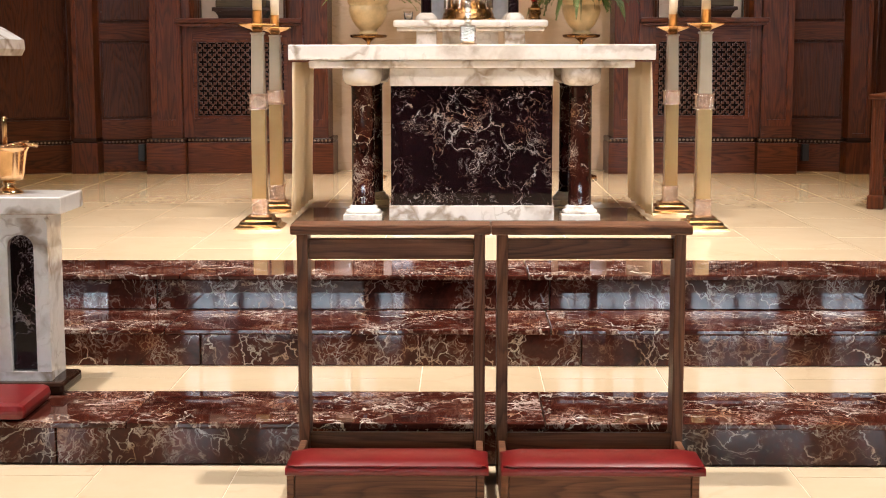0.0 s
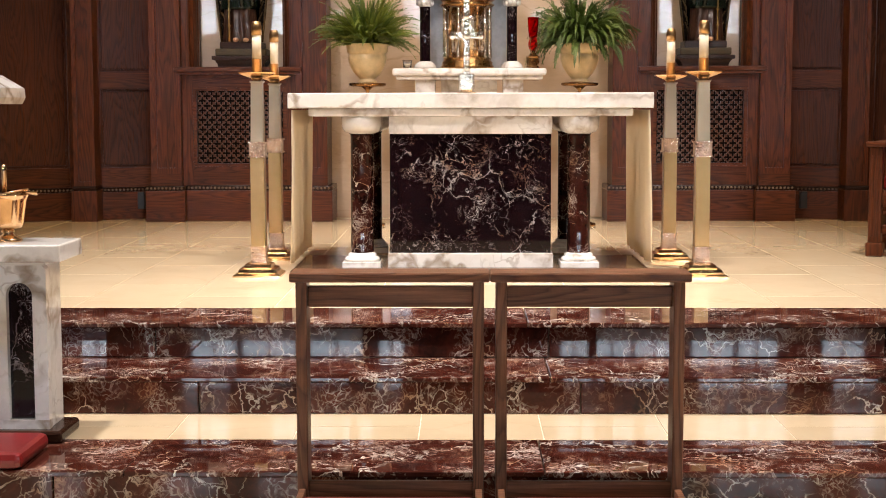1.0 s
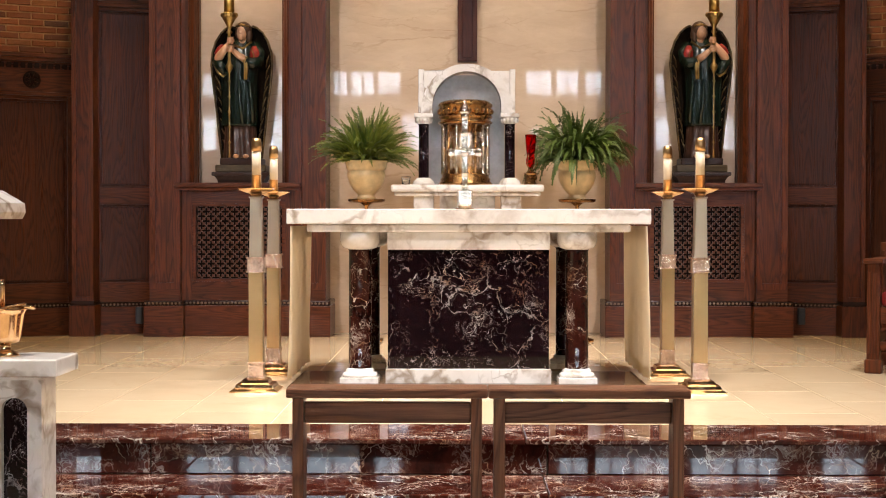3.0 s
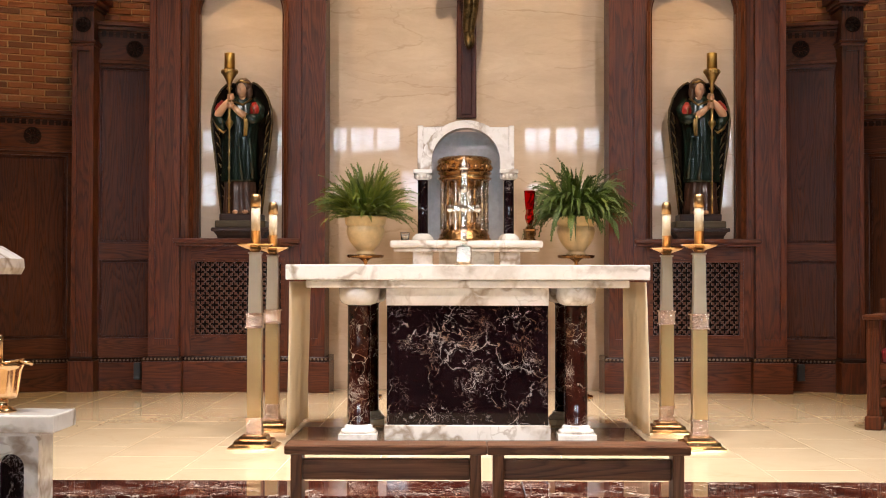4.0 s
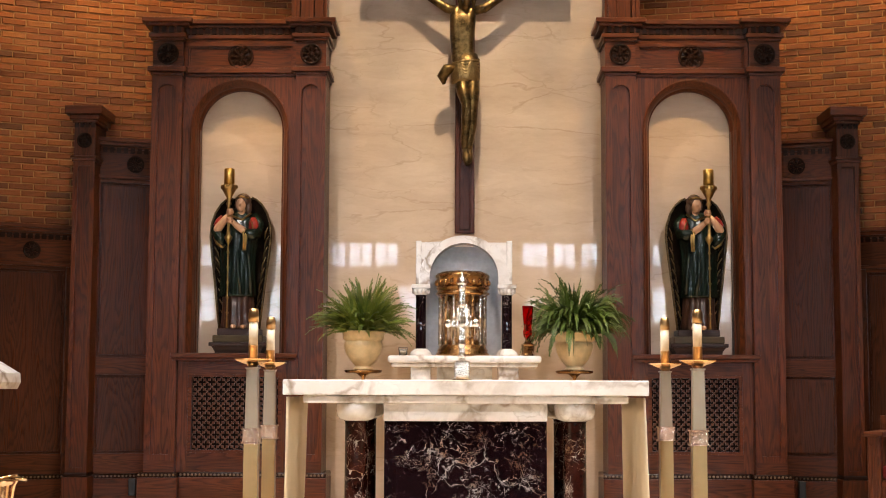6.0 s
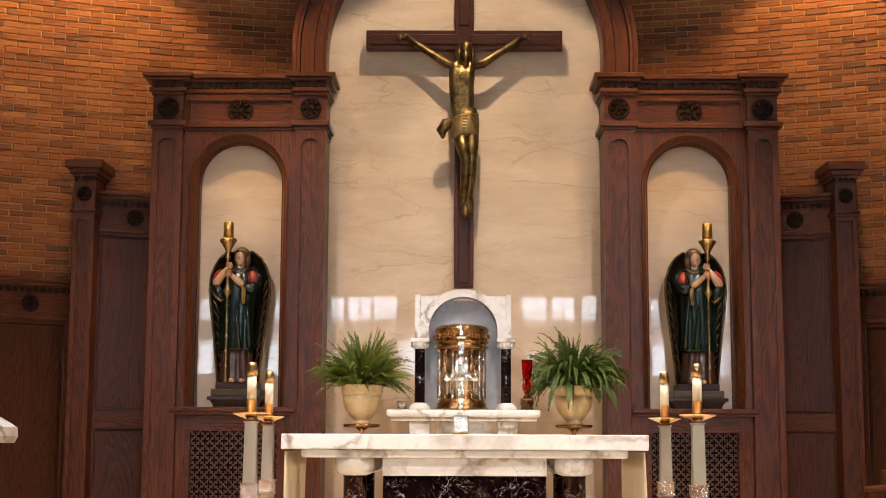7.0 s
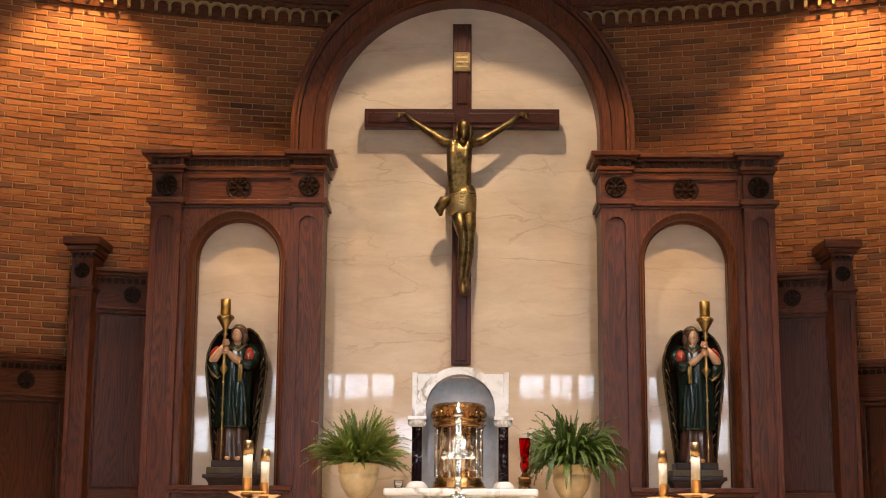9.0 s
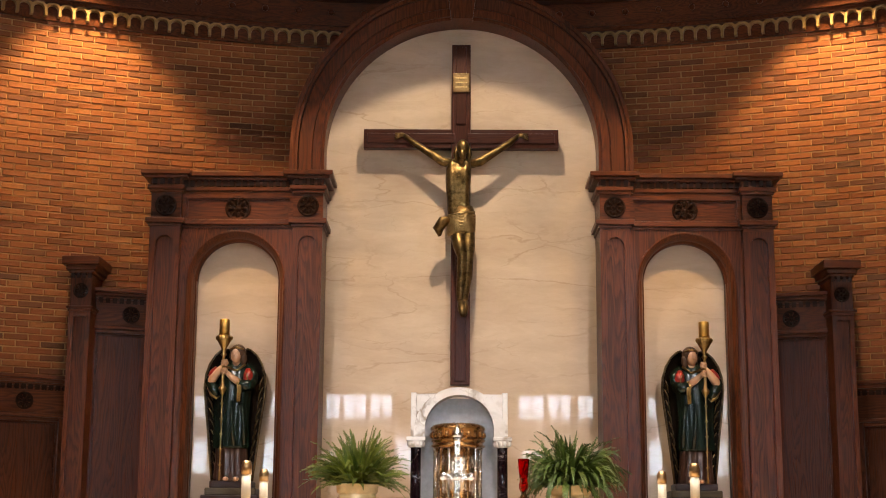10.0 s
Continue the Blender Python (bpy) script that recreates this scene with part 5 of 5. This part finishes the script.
for side, s in ((-1, 1), (1, -1)):
    x = CX + side * 1.824 + 0.025
    base = thing("statue_pedestal", "stepped dark wooden pedestal in the niche", "pedestal", (x, 11.735, 1.67), "statue pedestals")
    part("base_moulding", lathe(B(), [(0.255, 0.0), (0.262, 0.02), (0.285, 0.045), (0.300, 0.055)], 4, (0, 0.01, 0), 0, (1.0, 0.62), radians(45), False), M_PEDESTAL, base)
    part("slab", bx(-0.228, 0.228, -0.135, 0.15, 0.055, 0.085, bevel=0.006), M_PEDESTAL, base)
    part("die", bx(-0.200, 0.200, -0.120, 0.145, 0.085, 0.142, bevel=0.008), M_OLIVE, base, "olive-brown painted block")
    part("upper_step", bx(-0.165, 0.165, -0.110, 0.14, 0.142, 0.195, bevel=0.006), M_PEDESTAL, base)
    statue((x, 11.715, 1.865), s)


# ---- kneelers before the steps ----
def kneeler(at, width):
    h = width / 2
    t = thing("kneeler", "dark oak kneeler with a padded red vinyl knee rest", "kneeler", at, "wooden kneelers")
    part("armrest", bx(-h, h, -0.075, 0.065, 0.806, 0.836, bevel=0.006), KNEEL_H, t)
    for x0 in (-h + 0.018, h - 0.053):
        part("upright", bx(x0, x0 + 0.035, -0.055, 0.045, 0.0, 0.806, bevel=0.004), KNEEL_V, t)
    part("back_rail", bx(-h + 0.053, h - 0.053, -0.02, 0.012, 0.722, 0.788, bevel=0.004), KNEEL_H, t)
    part("box_back", bx(-h + 0.053, h - 0.053, -0.04, -0.02, 0.02, 0.166, bevel=0.003), KNEEL_H, t)
    for x0 in (-h + 0.024, h - 0.046):
        part("box_side", bx(x0, x0 + 0.022, -0.44, -0.057, 0.0, 0.146, bevel=0.003), KNEEL_H, t)
    part("box_front", bx(-h + 0.047, h - 0.047, -0.435, -0.412, 0.0, 0.146, bevel=0.003), KNEEL_H, t)
    part("box_floor", bx(-h + 0.047, h - 0.047, -0.412, -0.042, 0.03, 0.045), KNEEL_H, t)
    bm = B()
    rows = []
    for y, z in ((-0.462, 0.146), (-0.476, 0.152), (-0.478, 0.166), (-0.466, 0.180), (-0.42, 0.190), (-0.35, 0.192), (-0.305, 0.186), (-0.292, 0.172), (-0.296, 0.146)):
        rows.append([bm.verts.new((-h + 0.034 + (2 * h - 0.056) * i / 12 + (0.010 * (1 if i > 6 else -1) if i in (0, 12) else 0) * (0.3 if z > 0.18 else 1), y, z - (0.008 if i in (0, 12) and z > 0.175 else 0))) for i in range(13)])
    for a, b in zip(rows, rows[1:] + rows[:1]):
        for i in range(12):
            bm.faces.new((a[i], a[i + 1], b[i + 1], b[i])).smooth = True
    bm.faces.new([r[0] for r in rows])
    bm.faces.new([r[-1] for r in reversed(rows)])
    pad = part("knee_pad", bm, M_RED, t, "red vinyl knee pad with a piped edge")
    part("piping", tube(B(), [(-h + 0.030, -0.466, 0.179), (-h + 0.05, -0.472, 0.177), (h - 0.04, -0.472, 0.177), (h - 0.020, -0.466, 0.179)], 0.003, 6), M_RED, pad)
    return t


kn = kneeler((-0.231, 4.62, 0), 0.628)
copy_thing(kn, pose(0.398, 4.62, 0))


# ---- left side: marble stand, bucket, cushion, lectern ----
def marble_stand():
    t = thing("marble_stand", "white marble stand with an arched black marble inset", "stand", (-1.592, 5.30, STEP))
    hw, d = 0.098, 0.10
    part("foot", bx(-0.15, 0.15, -0.140, 0.12, 0.0, 0.045, bevel=0.012), M_CARVED, t, "dark wooden foot")
    part("core", bx(-hw + 0.004, hw - 0.004, -0.06, d, 0.045, 0.64), M_WHITE, t)
    # front with the arched opening
    inner = arch_line(0, 0.047, 0.078, 0.53, 14)
    n = len(inner)
    outer = [(-hw, 0.078)] + [(-hw + 2 * hw * min(1, max(0, (k / (n - 3) - 0.25) * 2)), 0.53 + 0.11 * min(1, 4 * k / (n - 3), 4 * (1 - k / (n - 3)))) for k in range(n - 2)] + [(hw, 0.078)]
    part("front", strip(B(), inner, outer, -d, -0.06), M_WHITE, t)
    part("front_base", bx(-hw, hw, -d, -0.06, 0.045, 0.078), M_WHITE, t)
    part("inset", bx(-0.05, 0.05, -0.068, -0.062, 0.08, 0.578), M_BLACK, t, "black veined marble inset")
    part("top_slab", bx(-0.165, 0.165, -0.15, 0.155, 0.655, 0.718, bevel=0.006), M_WHITE, t)
    part("neck", bx(-hw, hw, -d, d, 0.64, 0.655), M_WHITE, t)
    return t


marble_stand()
bucket = thing("holy_water_bucket", "polished brass holy water bucket with its sprinkler", "bucket", (-1.655, 5.30, STEP + 0.718))
part("pedestal_foot", lathe(B(), [(0.052, 0), (0.052, 0.006), (0.03, 0.018), (0.018, 0.028), (0.024, 0.036), (0.02, 0.044)], 28), M_BRASS, bucket)
part("bowl", lathe(B(), [(0.02, 0.044), (0.05, 0.05), (0.056, 0.07), (0.068, 0.15), (0.075, 0.165), (0.082, 0.17), (0.078, 0.173), (0.064, 0.15), (0.05, 0.06)], 32), M_BRASS, bucket)
part("handle", tube(B(), [(0.075 * math.cos(a), -0.07 * math.sin(a) * 0.8, 0.172 + 0.018 * math.cos(a)) for a in np.linspace(0, math.pi, 15)] , 0.005, 8), M_BRASS, bucket)
part("handle_rim", tube(B(), [(0.05, -0.02, 0.183), (0.09, -0.03, 0.180), (0.112, -0.02, 0.176), (0.108, 0.0, 0.172), (0.07, 0.01, 0.178)], 0.006, 8), M_BRASS, bucket)
part("sprinkler", lathe(B(), [(0.009, 0.06), (0.009, 0.255), (0.011, 0.27), (0.006, 0.279)], 12, (-0.005, -0.01, 0)), M_BRASS, bucket)

bm = B()
box(bm, -0.25, 0.232, -0.19, 0.15, 0.0, 0.058, bevel=0.024)
cushion = solid("kneeling_cushion", bm, M_RED, "red vinyl kneeling cushion lying on the step", "cushion", (-1.70, 4.96, STEP))

lectern = thing("lectern", "white marble lectern with a moulded reading top", "lectern", (-2.105, 5.42, STEP))
part("body", bx(-0.26, 0.26, -0.2, 0.2, 0.0, 1.18, bevel=0.01), M_WHITE, lectern)
bm = B()
prism(bm, [(-0.42, 1.215), (0.405, 1.215), (0.418, 1.24), (0.415, 1.275), (0.39, 1.29), (0.33, 1.325), (-0.42, 1.325)], -0.25, 0.25)
part("reading_top", bm, M_WHITE, lectern)
part("neck", bx(-0.3, 0.3, -0.22, 0.22, 1.18, 1.215), M_WHITE, lectern)

# ---- right side: the presider's chair ----
chair = thing("armchair", "dark oak armchair with turned cap posts and red seat", "chair", (2.485 + 0.36 * math.cos(radians(24)), 8.87 - 0.36 * math.sin(radians(24)), FL), turn=-24)
for y in (0.0, 0.55):
    for x in (-0.36, 0.36):
        hgt = 0.66 if y == 0 else 0.78
        bm = bx(x - 0.038, x + 0.038, y - 0.038, y + 0.038, 0.085, hgt, bevel=0.005)
        leg = part("leg", bm, OAK_V, chair)
        part("foot_block", bx(x - 0.05, x + 0.05, y - 0.05, y + 0.05, 0.0, 0.085, bevel=0.01), OAK_V, leg)
        if y == 0:
            part("post_cap", bx(x - 0.058, x + 0.058, y - 0.058, y + 0.058, hgt, hgt + 0.03, bevel=0.008), OAK_H, leg)
        for dx in (-0.016, 0.016):
            part("flute", bx(x + dx - 0.007, x + dx + 0.007, y - 0.043, y - 0.036, 0.12, hgt - 0.05, bevel=0.003), OAK_V, leg)
for x in (-0.36, 0.36):
    part("armrest", bx(x - 0.05, x + 0.05, 0.06, 0.52, 0.655, 0.69, bevel=0.008), OAK_H, chair)
    part("side_rail", bx(x - 0.025, x + 0.025, 0.04, 0.52, 0.18, 0.24, bevel=0.004), OAK_H, chair)
part("front_rail", bx(-0.322, 0.322, -0.025, 0.025, 0.30, 0.40, bevel=0.004), OAK_H, chair)
part("stretcher", bx(-0.322, 0.322, -0.02, 0.02, 0.14, 0.19, bevel=0.004), OAK_H, chair)
part("seat", bx(-0.32, 0.32, -0.02, 0.5, 0.40, 0.49, bevel=0.025), M_RED, chair, "red upholstered seat")
part("backrest", bx(-0.322, 0.322, 0.53, 0.58, 0.45, 0.82, bevel=0.02), M_RED, chair, "red upholstered back")

for x, a in ((CX - 2.64, 0), (CX + 2.67, 0)):
    box_out = thing("floor_outlet", "small black electrical outlet on the oak plinth", "outlet", (x, 11.79, 0.60), "wall outlets")
    part("cover", bx(-0.028, 0.028, -0.035, 0.02, -0.06, 0.075, bevel=0.006), M_IRON, box_out)


# ---- pieces of floors and walls ----
tiles(platform, -4.2, 4.3, 6.573, 11.9, FL)
tiles(step_low, -4.2, 4.3, 5.240, D2 - 0.001, STEP, origin=(0.75, 5.0))
tiles(ground, -3.8, 3.8, 0.4, D1 - 0.001, 0.0, origin=(0.62, 4.2), material=M_NAVE)
solid("nave_floor", bx(-8.4, 8.4, -14.4, 0.398, -0.012, 0.0), M_NAVE, "polished cream marble floor of the nave", "floor", kind="structure")
for sx in (-1, 1):
    x0, x1 = sorted(((3.820 if sx > 0 else -3.952), sx * 8.4))
    solid("nave_floor_side", bx(x0, x1, 0.4, D1 - 0.001, -0.012, -0.0005), M_NAVE, "polished cream marble floor of the nave", "floor", kind="structure")


def brick_shape(hl, hh, depth, seed):
    r = random.Random(seed)
    j = lambda: r.uniform(-0.003, 0.003)
    c = 0.005
    vs = []
    for y, i in ((depth, 0.0), (c, 0.0), (0.0, c)):
        for sx, sz in ((-1, -1), (1, -1), (1, 1), (-1, 1)):
            vs.append((sx * (hl - i) + j(), y + (j() if y == 0 else 0), sz * (hh - i) + 0.6 * j()))
    fs = [(8, 9, 10, 11)]
    for a in (0, 4):
        for k in range(4):
            m = (k + 1) % 4
            fs.append((a + k, a + m, a + 4 + m, a + 4 + k))
    return vs, fs


COURSE, PITCH = 0.0538, 0.196
shapes = []
for k in range(6):
    vs, fs = brick_shape(0.0935, 0.0224, 0.02, k)
    me = bpy.data.meshes.new("brick")
    me.from_pydata(vs, [], fs)
    me.materials.append(M_BRICK)
    shapes.append((me, vs, fs))
for wall, s in ((wall_west, -1), (wall_east, 1)):
    r = random.Random(40 + s)
    made, rest_v, rest_f = 0, [], []
    for row in range(int((5.71 - 2.55) / COURSE) + 1):
        z = 2.55 + (row + 0.5) * COURSE
        for i in range(4, 24):
            a = s * ((i + (0.5 if row % 2 else 0.0)) * PITCH / RB + 0.02)
            x, y = arc(RB + r.uniform(-0.003, 0.002), a)
            u = abs(x - CX)
            if u > 4.6 or (1.25 < u < 2.4 and z < 4.25) or (u < 1.25 and z < 4.4) or (u < 3.0 and z < 3.3):
                continue
            me, vs, fs = shapes[r.randrange(6)]
            m = pose(x, y, z, 0, r.uniform(-0.4, 0.4), -math.degrees(a))
            if made < 300 and 2.3 < u < 4.05:
                ob = new("brick", me)
                ob.matrix_world = m
                ob.parent = wall
                made += 1
            else:
                o = len(rest_v)
                rest_v += [tuple(m @ Vector(v)) for v in vs]
                rest_f += [tuple(o + q for q in f) for f in fs]
    me = bpy.data.meshes.new("brick_courses")
    me.from_pydata(rest_v, [], rest_f)
    me.materials.append(M_BRICKS)
    ob = new("brick_courses", me)
    ob.parent = wall
    tagged(ob, "upper courses of red brick", kind="stuff")
# the brickwork beyond the view goes on as a plain face
for s in (-1, 1):
    solid("wall_apse_side", curved_band(B(), RB - 0.004, RB + 0.011, s * 33.5, s * 92, FL, 5.7), M_BRICKS, "brick apse wall beyond the wainscot", "brick wall", kind="structure")
